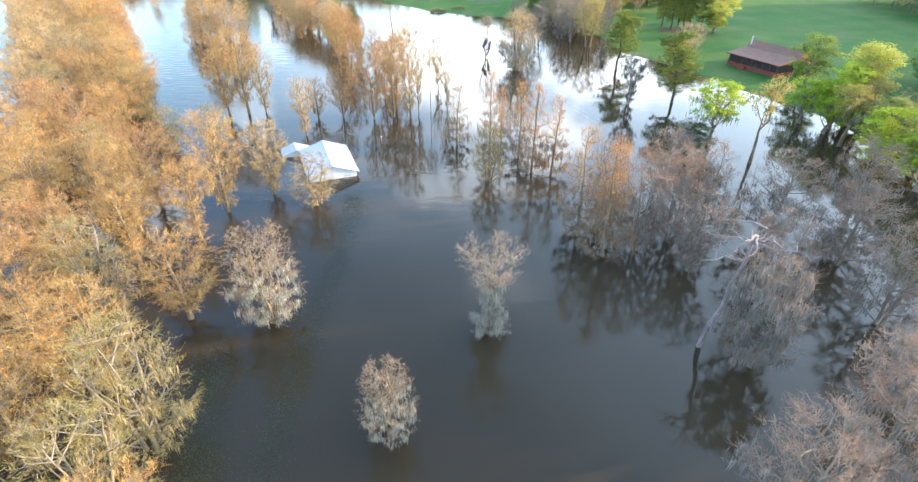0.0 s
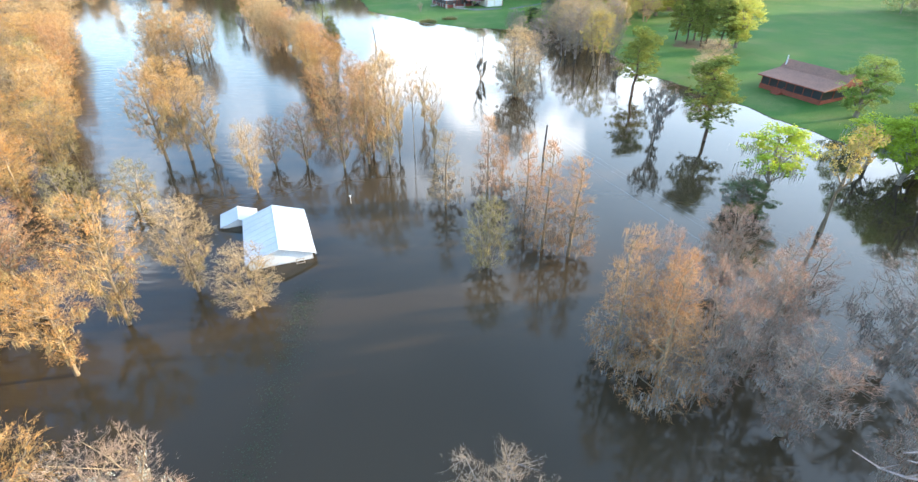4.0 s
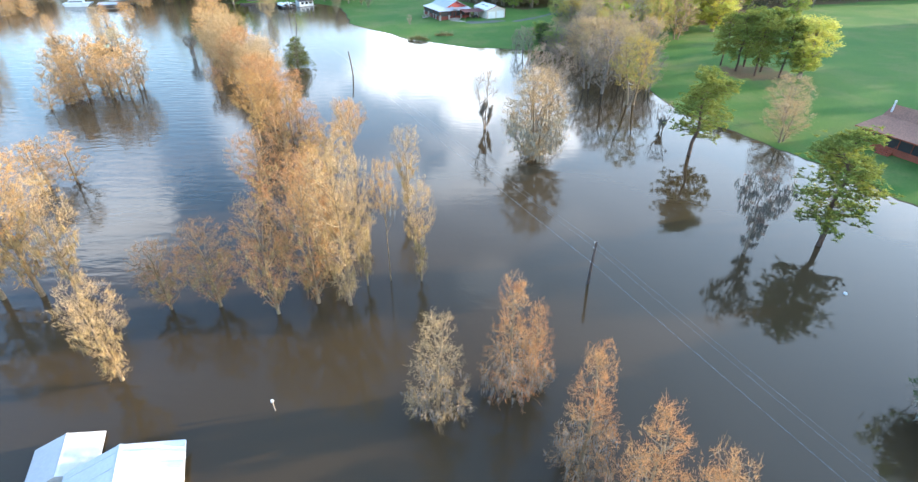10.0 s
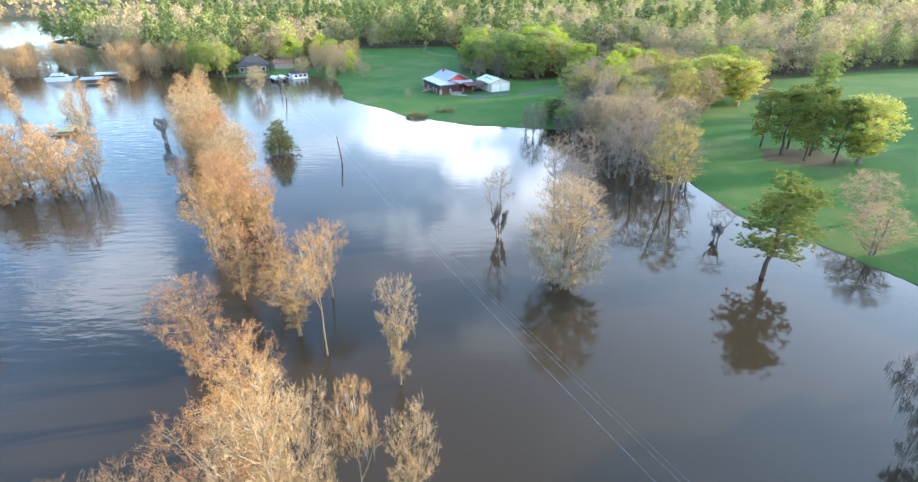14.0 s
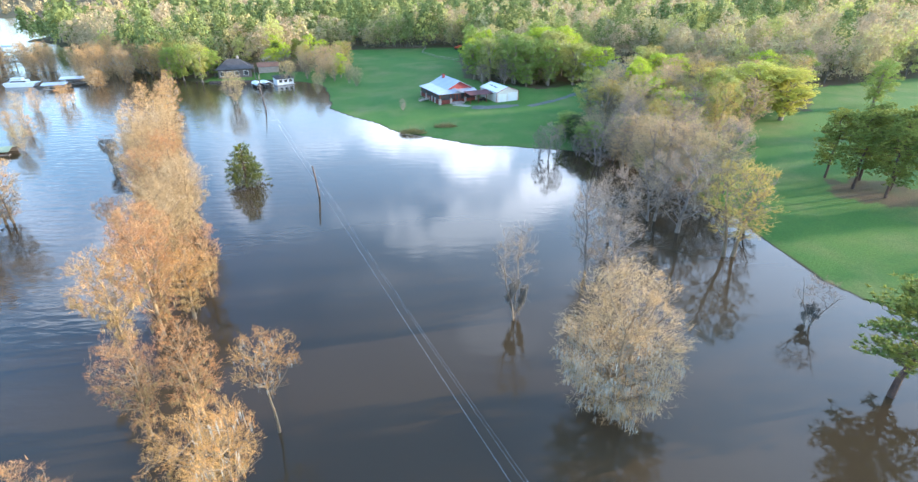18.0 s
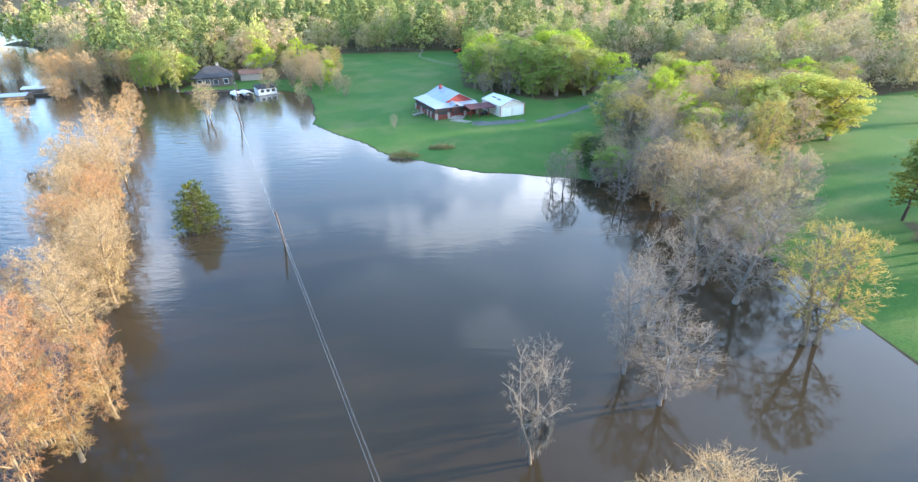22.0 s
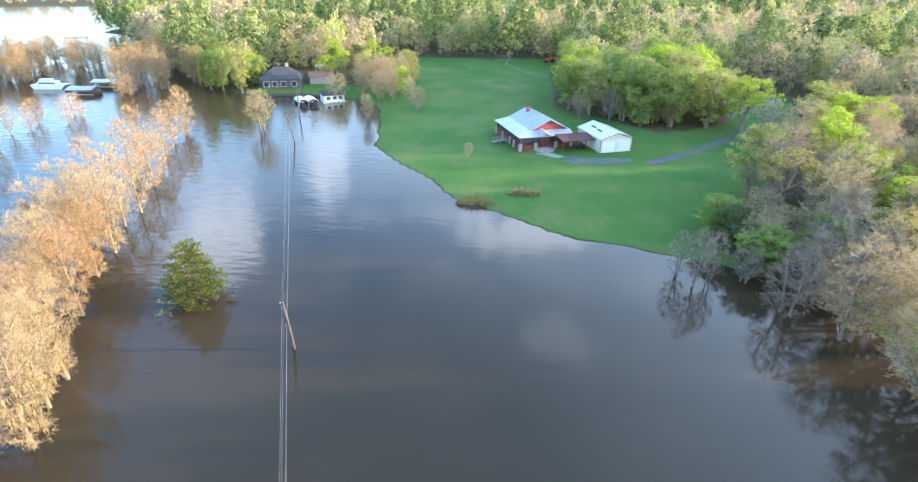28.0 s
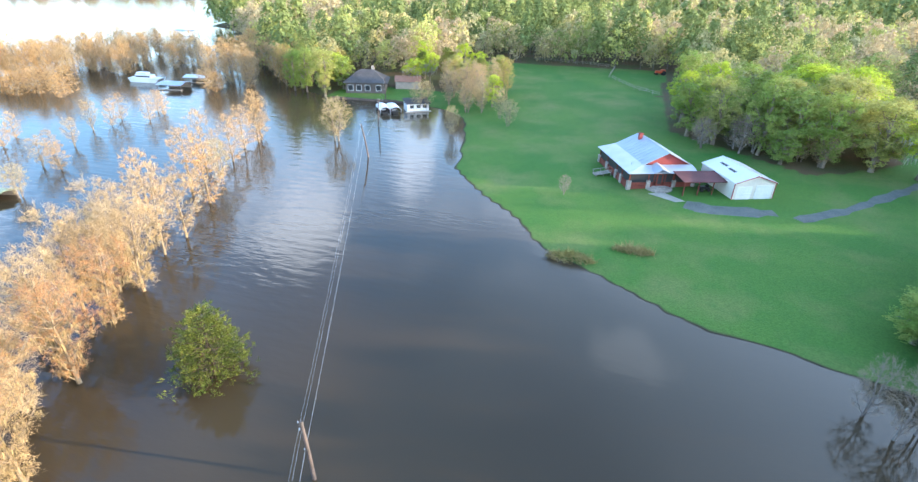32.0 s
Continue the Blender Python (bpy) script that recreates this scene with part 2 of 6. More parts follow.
LEAF_LIME = foliage("lime_leaves", (0.40, 0.50, 0.04), (0.35, 0.45, 0.045), (0.46, 0.51, 0.05), 0.45)
LEAF_GREEN = foliage("green_leaves", (0.21, 0.30, 0.06), (0.25, 0.325, 0.065), (0.33, 0.36, 0.09), 0.4)
LEAF_YELLOW = foliage("yellow_green_leaves", (0.37, 0.385, 0.10), (0.33, 0.365, 0.09), (0.42, 0.39, 0.13), 0.45)
LEAF_SUNNY = foliage("sunny_leaves", (0.50, 0.50, 0.09), (0.45, 0.48, 0.085), (0.54, 0.50, 0.11), 0.45)
LEAF_GOLD = foliage("golden_buds", (0.46, 0.33, 0.08), (0.40, 0.30, 0.09), (0.36, 0.32, 0.10), 0.4)
NEEDLE = foliage("pine_needles", (0.17, 0.22, 0.05), (0.20, 0.24, 0.05), (0.29, 0.30, 0.06), 0.3)
CEDAR = foliage("cedar_sprays", (0.066, 0.090, 0.015), (0.074, 0.097, 0.015), (0.13, 0.14, 0.02), 0.08)
WEED = foliage("water_weed", (0.05, 0.06, 0.03), (0.05, 0.06, 0.03), (0.07, 0.075, 0.04), 0.15)
SHRUB = foliage("dark_shrub_leaves", (0.055, 0.085, 0.03), (0.07, 0.10, 0.03), (0.11, 0.13, 0.045), 0.25)
FAR_LIME = foliage("far_lime", (0.44, 0.46, 0.12), (0.44, 0.46, 0.12), (0.50, 0.48, 0.15), 0.35, 0.06, spread=(0.8, 1.14))
FAR_GREEN = foliage("far_green", (0.26, 0.30, 0.085), (0.26, 0.30, 0.085), (0.34, 0.35, 0.10), 0.35, 0.05, spread=(0.8, 1.14))
FAR_YELLOW = foliage("far_yellow", (0.44, 0.40, 0.15), (0.44, 0.40, 0.15), (0.48, 0.40, 0.18), 0.35, 0.05, spread=(0.8, 1.14))
FAR_TAN = foliage("far_tan", (0.43, 0.33, 0.195), (0.43, 0.33, 0.195), (0.41, 0.34, 0.18), 0.35, 0.05, spread=(0.8, 1.14))
FAR_BUD = foliage("far_olive_buds", (0.36, 0.34, 0.16), (0.36, 0.34, 0.16), (0.42, 0.35, 0.18), 0.3, 0.05, spread=(0.8, 1.14))
FAR_PINE = foliage("far_pine", (0.15, 0.19, 0.06), (0.15, 0.19, 0.06), (0.21, 0.235, 0.07), 0.25, 0.06, spread=(0.8, 1.14))
FAR_TRUNK = surface("far_trunk_bark", (0.24, 0.20, 0.17), (0.17, 0.145, 0.125), 0.9, 0.3, 2.0, 0.0)


def water_material():
    m, t, out = start_material("flood_water")
    p = t.nodes.new("ShaderNodeBsdfPrincipled")
    col = mixed(t, noise_of(t, 0.025, 3.0), (0.045, 0.032, 0.017), (0.054, 0.039, 0.021))
    t.links.new(col, p.inputs["Base Color"])
    p.inputs["IOR"].default_value = 1.36
    p.inputs["Roughness"].default_value = 0.055
    # calm water with patches of wind ripple, longer waves towards the open lake
    patch = noise_of(t, 0.018, 2.0, 0.42, 0.62)
    geo = t.nodes.new("ShaderNodeNewGeometry")
    sep = t.nodes.new("ShaderNodeSeparateXYZ")
    t.links.new(geo.outputs["Position"], sep.inputs[0])
    west = t.nodes.new("ShaderNodeMapRange")
    west.inputs["From Min"].default_value, west.inputs["From Max"].default_value = -15.0, -60.0
    west.inputs["To Min"].default_value, west.inputs["To Max"].default_value = 0.12, 1.0
    t.links.new(sep.outputs[0], west.inputs["Value"])
    waves = noise_of(t, 0.55, 3.0, 0.2, 0.8, True, (0.55, 1.6, 1.0))
    fine = noise_of(t, 2.2, 2.0, 0.2, 0.8)
    a = node(t, "ShaderNodeMath", operation="MULTIPLY")
    t.links.new(waves, a.inputs[0])
    t.links.new(west.outputs[0], a.inputs[1])
    b = node(t, "ShaderNodeMath", operation="MULTIPLY", i1=0.10)
    t.links.new(fine, b.inputs[0])
    c = node(t, "ShaderNodeMath", operation="MULTIPLY")
    t.links.new(b.outputs[0], c.inputs[0])
    t.links.new(patch, c.inputs[1])
    d = node(t, "ShaderNodeMath", operation="ADD")
    t.links.new(a.outputs[0], d.inputs[0])
    t.links.new(c.outputs[0], d.inputs[1])
    t.links.new(bump_of(t, d.outputs[0], 0.5, 0.09), p.inputs["Normal"])
    t.links.new(p.outputs[0], out.inputs[0])
    return m


def grass_material():
    m, t, out = start_material("lawn_grass")
    p = t.nodes.new("ShaderNodeBsdfPrincipled")
    col = mixed(t, noise_of(t, 0.05, 4.0), (0.066, 0.150, 0.025), (0.106, 0.178, 0.031))
    col = mixed(t, noise_of(t, 0.11, 5.0, 0.47, 0.76), col, (0.165, 0.185, 0.058))
    col = mixed(t, noise_of(t, 0.7, 4.0, 0.52, 0.75), col, mixed(t, 0.55, col, (0.07, 0.15, 0.03)))
    grain = noise_of(t, 5.0, 5.0)
    col = mixed(t, grain, col, mixed(t, 0.35, col, (0.02, 0.05, 0.01)))
    geo = t.nodes.new("ShaderNodeNewGeometry")
    sep = t.nodes.new("ShaderNodeSeparateXYZ")
    t.links.new(geo.outputs["Position"], sep.inputs[0])
    edge = t.nodes.new("ShaderNodeMapRange")
    edge.inputs["From Min"].default_value, edge.inputs["From Max"].default_value = 0.035, 0.012
    t.links.new(sep.outputs[2], edge.inputs["Value"])
    wild = t.nodes.new("ShaderNodeAttribute")
    wild.attribute_name = "lawn"
    ragged = node(t, "ShaderNodeMath", operation="MULTIPLY_ADD", i1=0.5)
    t.links.new(noise_of(t, 0.9, 5.0, 0.3, 0.7), ragged.inputs[0])
    t.links.new(wild.outputs["Fac"], ragged.inputs[2])
    part_lawn = t.nodes.new("ShaderNodeMapRange")
    part_lawn.inputs["From Min"].default_value, part_lawn.inputs["From Max"].default_value = 0.55, 0.95
    t.links.new(ragged.outputs[0], part_lawn.inputs["Value"])
    litter = mixed(t, noise_of(t, 0.12, 4.0), (0.13, 0.085, 0.045), (0.085, 0.095, 0.035))
    litter = mixed(t, grain, litter, mixed(t, 0.4, litter, (0.03, 0.02, 0.012)))
    col = mixed(t, part_lawn.outputs[0], litter, col)
    col = mixed(t, edge.outputs[0], col, (0.045, 0.036, 0.022))
    t.links.new(col, p.inputs["Base Color"])
    p.inputs["Roughness"].default_value, p.inputs["Specular IOR Level"].default_value = 0.9, 0.15
    t.links.new(bump_of(t, grain, 0.35, 0.06), p.inputs["Normal"])
    t.links.new(p.outputs[0], out.inputs[0])
    return m


WATER, GRASS = water_material(), grass_material()
GRAVEL = surface("blue_gravel", (0.12, 0.13, 0.115), (0.165, 0.165, 0.145), 0.9, 0.6, 7.0, 0.5, 0, 0.05, 0.2)
TIN = surface("tin_roof", (0.40, 0.43, 0.47), (0.34, 0.37, 0.42), 0.42, 0.4, 6.0, 0.05, 0.25)
TIN_WHITE = surface("white_tin_roof", (0.60, 0.60, 0.595), (0.54, 0.545, 0.55), 0.3, 0.35, 5.0, 0.05)
WHITE = surface("white_siding", (0.74, 0.74, 0.72), (0.66, 0.67, 0.66), 0.6, 0.5, 5.0, 0.1)
GREYWALL = surface("grey_siding", (0.64, 0.66, 0.66), (0.56, 0.58, 0.59), 0.65, 0.5, 5.0, 0.1)
CREAM = surface("cream_siding", (0.66, 0.62, 0.52), (0.58, 0.55, 0.47), 0.6, 0.5, 5.0, 0.1)
RED = surface("red_paint", (0.28, 0.042, 0.036), (0.23, 0.036, 0.032), 0.6, 0.6, 6.0, 0.15)
LODGE_RED = surface("lodge_red_wood", (0.36, 0.10, 0.055), (0.28, 0.085, 0.05), 0.7, 0.7, 8.0, 0.3)
REDBROWN = surface("red_brown_wood", (0.22, 0.062, 0.04), (0.17, 0.052, 0.036), 0.7, 0.7, 8.0, 0.3)
BROWNROOF = surface("brown_shingle", (0.36, 0.19, 0.13), (0.30, 0.165, 0.115), 0.85, 0.5, 5.0, 0.4)
MAROON = surface("maroon_metal_roof", (0.12, 0.050, 0.048), (0.095, 0.042, 0.042), 0.75, 0.5, 5.0, 0.1)
SLATE = surface("slate_shingle", (0.10, 0.095, 0.095), (0.075, 0.07, 0.07), 0.85, 0.5, 5.0, 0.3)
DARKWALL = surface("brown_grey_boards", (0.17, 0.145, 0.125), (0.12, 0.10, 0.09), 0.8, 0.5, 5.0, 0.3)
DARK = surface("dark_screen", (0.022, 0.022, 0.024), (0.03, 0.028, 0.028), 0.5, 0.6, 5.0, 0.0)
STONE = surface("pillar_stone", (0.44, 0.39, 0.33), (0.33, 0.29, 0.25), 0.85, 1.5, 6.0, 0.6)
CONCRETE = surface("concrete", (0.42, 0.385, 0.32), (0.34, 0.315, 0.265), 0.85, 0.6, 7.0, 0.3)
POLE_WOOD = surface("weathered_pole", (0.16, 0.12, 0.10), (0.10, 0.08, 0.07), 0.9, 1.2, 12.0, 0.5)
PALE_WOOD = surface("weathered_plank", (0.42, 0.36, 0.30), (0.33, 0.29, 0.25), 0.85, 1.0, 9.0, 0.4)
WIRE = surface("wire_metal", (0.42, 0.42, 0.41), (0.36, 0.36, 0.35), 0.4, 1.0, 5.0, 0.0, 0.6)
BLUE = surface("blue_awning", (0.26, 0.36, 0.42), (0.22, 0.32, 0.38), 0.5, 0.8, 6.0, 0.1)
GREENROOF = surface("green_roof", (0.34, 0.38, 0.22), (0.28, 0.32, 0.19), 0.6, 0.8, 6.0, 0.2)
TRACTOR_RED = surface("tractor_red", (0.55, 0.09, 0.03), (0.45, 0.08, 0.03), 0.4, 0.8, 6.0, 0.0)
RUBBER = surface("rubber", (0.025, 0.025, 0.025), (0.035, 0.033, 0.03), 0.8, 2.0, 9.0, 0.1)
GLASS = surface("window_glass", (0.03, 0.035, 0.04), (0.04, 0.045, 0.05), 0.08, 0.4, 3.0, 0.0)


# ---- building blocks ----
def mesh_of(name, verts, faces, material=None):
    me = bpy.data.meshes.new(name)
    me.from_pydata([tuple(v) for v in verts], [], [tuple(f) for f in faces])
    if material:
        me.materials.append(material)
    return me


def part(name, data, material, parent, label=""):
    """Links a bmesh or mesh as one object under a thing or a part."""
    if isinstance(data, bmesh.types.BMesh):
        me = bpy.data.meshes.new(name)
        data.to_mesh(me)
        data.free()
        me.materials.append(material)
        data = me
    elif material and not data.materials:
        data.materials.append(material)
    ob = new(name, data)
    ob.parent = parent
    if label:
        tagged(ob, label)
    return ob


def thing(name, m, label, category, group="", kind=""):
    ob = new(name)
    ob.matrix_basis = m
    return tagged(ob, label, category, group, kind)


def boxes(*specs, bevel=0.0):
    """Boxes as (x0, y0, z0, x1, y1, z1) in one bmesh."""
    bm = bmesh.new()
    for x0, y0, z0, x1, y1, z1 in specs:
        v = bmesh.ops.create_cube(bm, size=1.0)["verts"]
        for q in v:
            q.co = Vector((x0 + (q.co.x + 0.5) * (x1 - x0), y0 + (q.co.y + 0.5) * (y1 - y0), z0 + (q.co.z + 0.5) * (z1 - z0)))
    if bevel:
        bmesh.ops.bevel(bm, geom=bm.edges[:], offset=bevel, segments=1, affect="EDGES")
    return bm


def slab(corners, thick):
    """A flat panel through three or four corners, thickened downwards."""
    bm = bmesh.new()
    top = [bm.verts.new(c) for c in corners]
    low = [bm.verts.new((c[0], c[1], c[2] - thick)) for c in corners]
    n = len(corners)
    bm.faces.new(top)
    bm.faces.new(low[::-1])
    for i in range(n):
        bm.faces.new((top[i], low[i], low[(i + 1) % n], top[(i + 1) % n]))
    bmesh.ops.recalc_face_normals(bm, faces=bm.faces[:])
    return bm


def prism(outline, y0, y1):
    """An outline in x, z drawn out along y."""
    bm = bmesh.new()
    a = [bm.verts.new((x, y0, z)) for x, z in outline]
    b = [bm.verts.new((x, y1, z)) for x, z in outline]
    n = len(outline)
    bm.faces.new(a)
    bm.faces.new(b[::-1])
    for i in range(n):
        bm.faces.new((a[i], b[i], b[(i + 1) % n], a[(i + 1) % n]))
    bmesh.ops.recalc_face_normals(bm, faces=bm.faces[:])
    return bm


def tube(V, F, pts, r0, r1, n=5):
    base = len(V)
    k = len(pts)
    for i, p in enumerate(pts):
        p = Vector(p)
        d = (Vector(pts[min(i + 1, k - 1)]) - Vector(pts[max(i - 1, 0)])).normalized()
        a = d.cross((0, 0, 1)) if abs(d.z) < 0.95 else d.cross((1, 0, 0))
        a.normalize()
        b = d.cross(a)
        r = r0 + (r1 - r0) * i / (k - 1)
        for j in range(n):
            q = p + (a * math.cos(2 * math.pi * j / n) + b * math.sin(2 * math.pi * j / n)) * r
            V.append(tuple(q))
    for i in range(k - 1):
        for j in range(n):
            F.append((base + i * n + j, base + i * n + (j + 1) % n, base + (i + 1) * n + (j + 1) % n, base + (i + 1) * n + j))
    F.append(tuple(base + (k - 1) * n + j for j in range(n)))


def cylinder(pts, r0, r1, n=10):
    V, F = [], []
    tube(V, F, pts, r0, r1, n)
    bm = bmesh.new()
    vs = [bm.verts.new(v) for v in V]
    for f in F:
        bm.faces.new([vs[i] for i in f])
    bm.faces.new([vs[i] for i in range(n)][::-1])
    return bm


def blades(P, D, width, rng):
    """One slim triangle from each point P along D."""
    P, D = np.asarray(P, float), np.asarray(D, float)
    side = np.cross(D, rng.normal(size=D.shape))
    side /= np.linalg.norm(side, axis=1, keepdims=True) + 1e-9
    w = np.asarray(width).reshape(-1, 1) * 0.5
    V = np.stack([P - side * w, P + side * w, P + D], axis=1).reshape(-1, 3)
    F = np.arange(len(V)).reshape(-1, 3)
    return V, F


def cards(P, N, size, rng, squash=0.8):
    """One small pointed leaf at each point P, facing about N."""
    P, N = np.asarray(P, float), np.asarray(N, float)
    N = N / (np.linalg.norm(N, axis=1, keepdims=True) + 1e-9)
    a = np.cross(N, rng.normal(size=N.shape))
    a /= np.linalg.norm(a, axis=1, keepdims=True) + 1e-9
    b = np.cross(N, a) * squash
    s = np.asarray(size).reshape(-1, 1) * 1.15
    V = np.stack([P - a * s - b * s * 0.6, P + a * s - b * s * 0.6, P + b * s * 1.4], axis=1).reshape(-1, 3)
    F = np.arange(len(V)).reshape(-1, 3)
    return V, F


# ---- plants: each builder gives (part, verts, faces, material) for a plant about 10 m high and 5 m wide ----
ENVELOPE = {
    "dome": lambda u: max(0.30, 1 - ((u - 0.66) / 0.362) ** 2) ** 0.5 if u > 0.3 else 0.42,
    "round": lambda u: max(0.12, 1 - ((u - 0.60) / 0.42) ** 2) ** 0.5,
    "flat": lambda u: max(0.10, 1 - ((u - 0.74) / 0.285) ** 2) ** 0.5 if u > 0.4 else 0.36,
    "bush": lambda u: max(0.12, 1 - ((u - 0.48) / 0.54) ** 2) ** 0.5,
    "column": lambda u: 0.72 * max(0.1, 1 - ((u - 0.72) / 0.30) ** 2) ** 0.5 + 0.28 if u > 0.42 else 0.46,
    "spire": lambda u: (0.62 + 0.38 * min(1.0, u / 0.3)) * (1.08 - 0.80 * u) + 0.3 * max(0.0, 1 - u / 0.3),
    "waist": lambda u: 0.62 - 0.30 * math.sin(min(max(u - 0.2, 0.0), 0.45) / 0.45 * math.pi) + 0.38 * max(0.0, 1 - ((u - 0.86) / 0.2) ** 2),
}


def along(P0, PM, P1, w):
    """Points at shares w of bent limbs P0-PM-P1, and the limbs' directions there."""
    w = w[:, None]
    return (1 - w) ** 2 * P0 + 2 * w * (1 - w) * PM + w ** 2 * P1, 2 * (1 - w) * (PM - P0) + 2 * w * (P1 - PM)


def unit(D):
    return D / (np.linalg.norm(D, axis=1, keepdims=True) + 1e-9)


def strips(P0, PM, P1, r0, r1, n=3):
    """Tapered limbs along bent lines, as one set of tubes with n sides."""
    k = len(P0)
    V, F = [], []
    for row, (w, share) in enumerate(((0.0, 0.0), (0.3, 0.3), (0.65, 0.65), (1.0, 1.0))):
        P, D = along(P0, PM, P1, np.full(k, w))
        D = unit(D)
        a = unit(np.cross(D, np.where(np.abs(D[:, 2:3]) < 0.9, [[0, 0, 1.0]], [[1.0, 0, 0]])))
        b = np.cross(D, a)
        r = (r0 + (r1 - r0) * share).reshape(-1, 1)
        for j in range(n):
            t = 2 * math.pi * j / n
            V.append(P + (a * math.cos(t) + b * math.sin(t)) * r)
    V = np.stack(V, 1).reshape(-1, 3)                            # limb by limb, ring by ring
    base = (np.arange(k) * 4 * n)[:, None]
    for row in range(3):
        for j in range(n):
            F.append(np.concatenate([base + row * n + j, base + row * n + (j + 1) % n, base + (row + 1) * n + (j + 1) % n, base + (row + 1) * n + j], 1))
    return V, np.concatenate(F)


def bare_tree(seed, shape="dome", lo=0.3, limbs=30, subs=8, sprays=5, twigs=9, stems=1, moss=0, bark=None, twig=None, twig_len=0.24, twig_wide=0.015, moss_to=0.6, moss_mat=None, bend=0.25, girth=0.13, limb=0.06, lift=0.2, spread=0.75, droop=0.0, moss_len=(0.3, 1.0)):
    """A leafless tree: trunk, limbs that arch out to the crown's outline, branches, sprays and fine twigs."""
    H, R = 10.0, 2.5
    rnd, rng = random.Random(seed), np.random.default_rng(seed)
    env = ENVELOPE[shape]
    V, F, axes = [], [], []
    for s in range(stems):
        a = rnd.uniform(0, 6.28) if stems == 1 else 6.28 * (s + rnd.uniform(-0.2, 0.2)) / stems
        off = 0.0 if stems == 1 else rnd.uniform(0.12, 0.4)
        out = 0.2 if stems == 1 else rnd.uniform(0.35, 0.9) * R * 0.55
        top = H * (0.93 if s == 0 else rnd.uniform(0.72, 0.9))
        pts, jx, jy = [], 0.0, 0.0
        for i in range(9):
            u = i / 8
            jx, jy = jx + rnd.gauss(0, bend * 0.35), jy + rnd.gauss(0, bend * 0.35)
            r = off + out * u ** 1.3
            pts.append(Vector((math.cos(a) * r + jx * u, math.sin(a) * r + jy * u, top * u - 0.5 * (i == 0))))
        g = girth * (1.0 if stems == 1 else 0.72)
        tube(V, F, [pts[0], pts[0].lerp(pts[1], 0.4), pts[1]], g * 1.5, g, 8)
        tube(V, F, pts[1:], g, g * 0.14, 7)
        axes.append(np.array([tuple(p) for p in pts]))
    # limbs
    n = limbs * subs
    limbs = max(8, limbs * 2 // 3)
    i = np.arange(limbs)
    u1 = lo + (0.97 - lo) * ((i + rng.random(limbs)) / limbs) ** 0.8
    ang = i * 2.4 + rng.uniform(-0.5, 0.5, limbs)
    reach = R * np.array([env(q) for q in u1]) * rng.uniform(0.6, 0.9, limbs)
    P1 = np.stack([np.cos(ang) * reach, np.sin(ang) * reach, u1 * H], 1)
    u0 = np.clip(u1 - lift * rng.uniform(0.6, 1.3, limbs) * (0.35 + reach / R), 0.05, 0.86)
    k = np.clip(u0 * 8 / 0.93, 0, 7.99)
    P0 = np.stack([axes[q % stems][int(k[q])] + (axes[q % stems][int(k[q]) + 1] - axes[q % stems][int(k[q])]) * (k[q] - int(k[q])) for q in range(limbs)])
    PM = P0 * 0.5 + P1 * 0.5 + np.stack([np.cos(ang) * 0.16 * reach, np.sin(ang) * 0.16 * reach, -0.05 * reach - droop], 1) + rng.normal(0, 0.13, (limbs, 3))
    v, f = strips(P0, PM, P1, limb * (1.3 - 0.75 * u1), np.full(limbs, 0.014), 4)
    F += [tuple(int(c) + len(V) for c in q) for q in f]
    V += v.tolist()
    # branches: their ends fill the crown evenly, each grows from the nearest limb
    tries = np.linspace(lo, 0.985, 200)
    area = np.array([env(q) for q in tries]) ** 1.2 + 0.15 * (tries > 0.85)
    u = np.interp(rng.random(n), np.cumsum(area) / area.sum(), tries)
    ang = np.arange(n) * 2.39996 + rng.uniform(-0.3, 0.3, n)
    r = R * np.array([env(q) for q in u]) * rng.uniform(0.01, 1.0, n) ** 0.6
    B1 = np.stack([np.cos(ang) * r, np.sin(ang) * r, u * H], 1)
    C = np.concatenate([along(P0, PM, P1, np.full(limbs, w))[0] for w in (0.3, 0.5, 0.7, 0.88, 1.0)])
    gap = B1[:, None] - C[None]
    cost = np.linalg.norm(gap, axis=2) + 1.3 * np.maximum(0, 0.15 - gap[:, :, 2])
    B0 = C[np.argmin(cost, axis=1)]
    core = np.array([0, 0, 0.40 * H])
    BM = (B0 + B1) / 2 + rng.normal(0, 0.09, (n, 3)) - (0, 0, 0.05)
    v, f = strips(B0, BM, B1, 0.017 * rng.uniform(0.8, 1.4, n) * limb / 0.06, np.full(n, 0.006), 3)
    F += [tuple(int(c) + len(V) for c in q) for q in f]
    V += v.tolist()
    # sprays and twigs
    m = n * sprays
    which = np.repeat(np.arange(n), sprays)
    S0, D = along(B0[which], BM[which], B1[which], rng.uniform(0.3, 1.0, m))
    S0 += rng.normal(0, 0.13, (m, 3))
    away = unit((S0 - core) * (1, 1, 0.8))
    SD = unit(unit(D) * 0.45 + away * 0.7 + rng.normal(0, spread * 0.7, (m, 3)) + (0, 0, 0.08 - droop)) * rng.uniform(0.2, 0.45, (m, 1))
    q = m * twigs
    which = np.repeat(np.arange(m), twigs)
    T0 = S0[which] + SD[which] * rng.uniform(0.05, 1.0, (q, 1)) + rng.normal(0, 0.05, (q, 3))
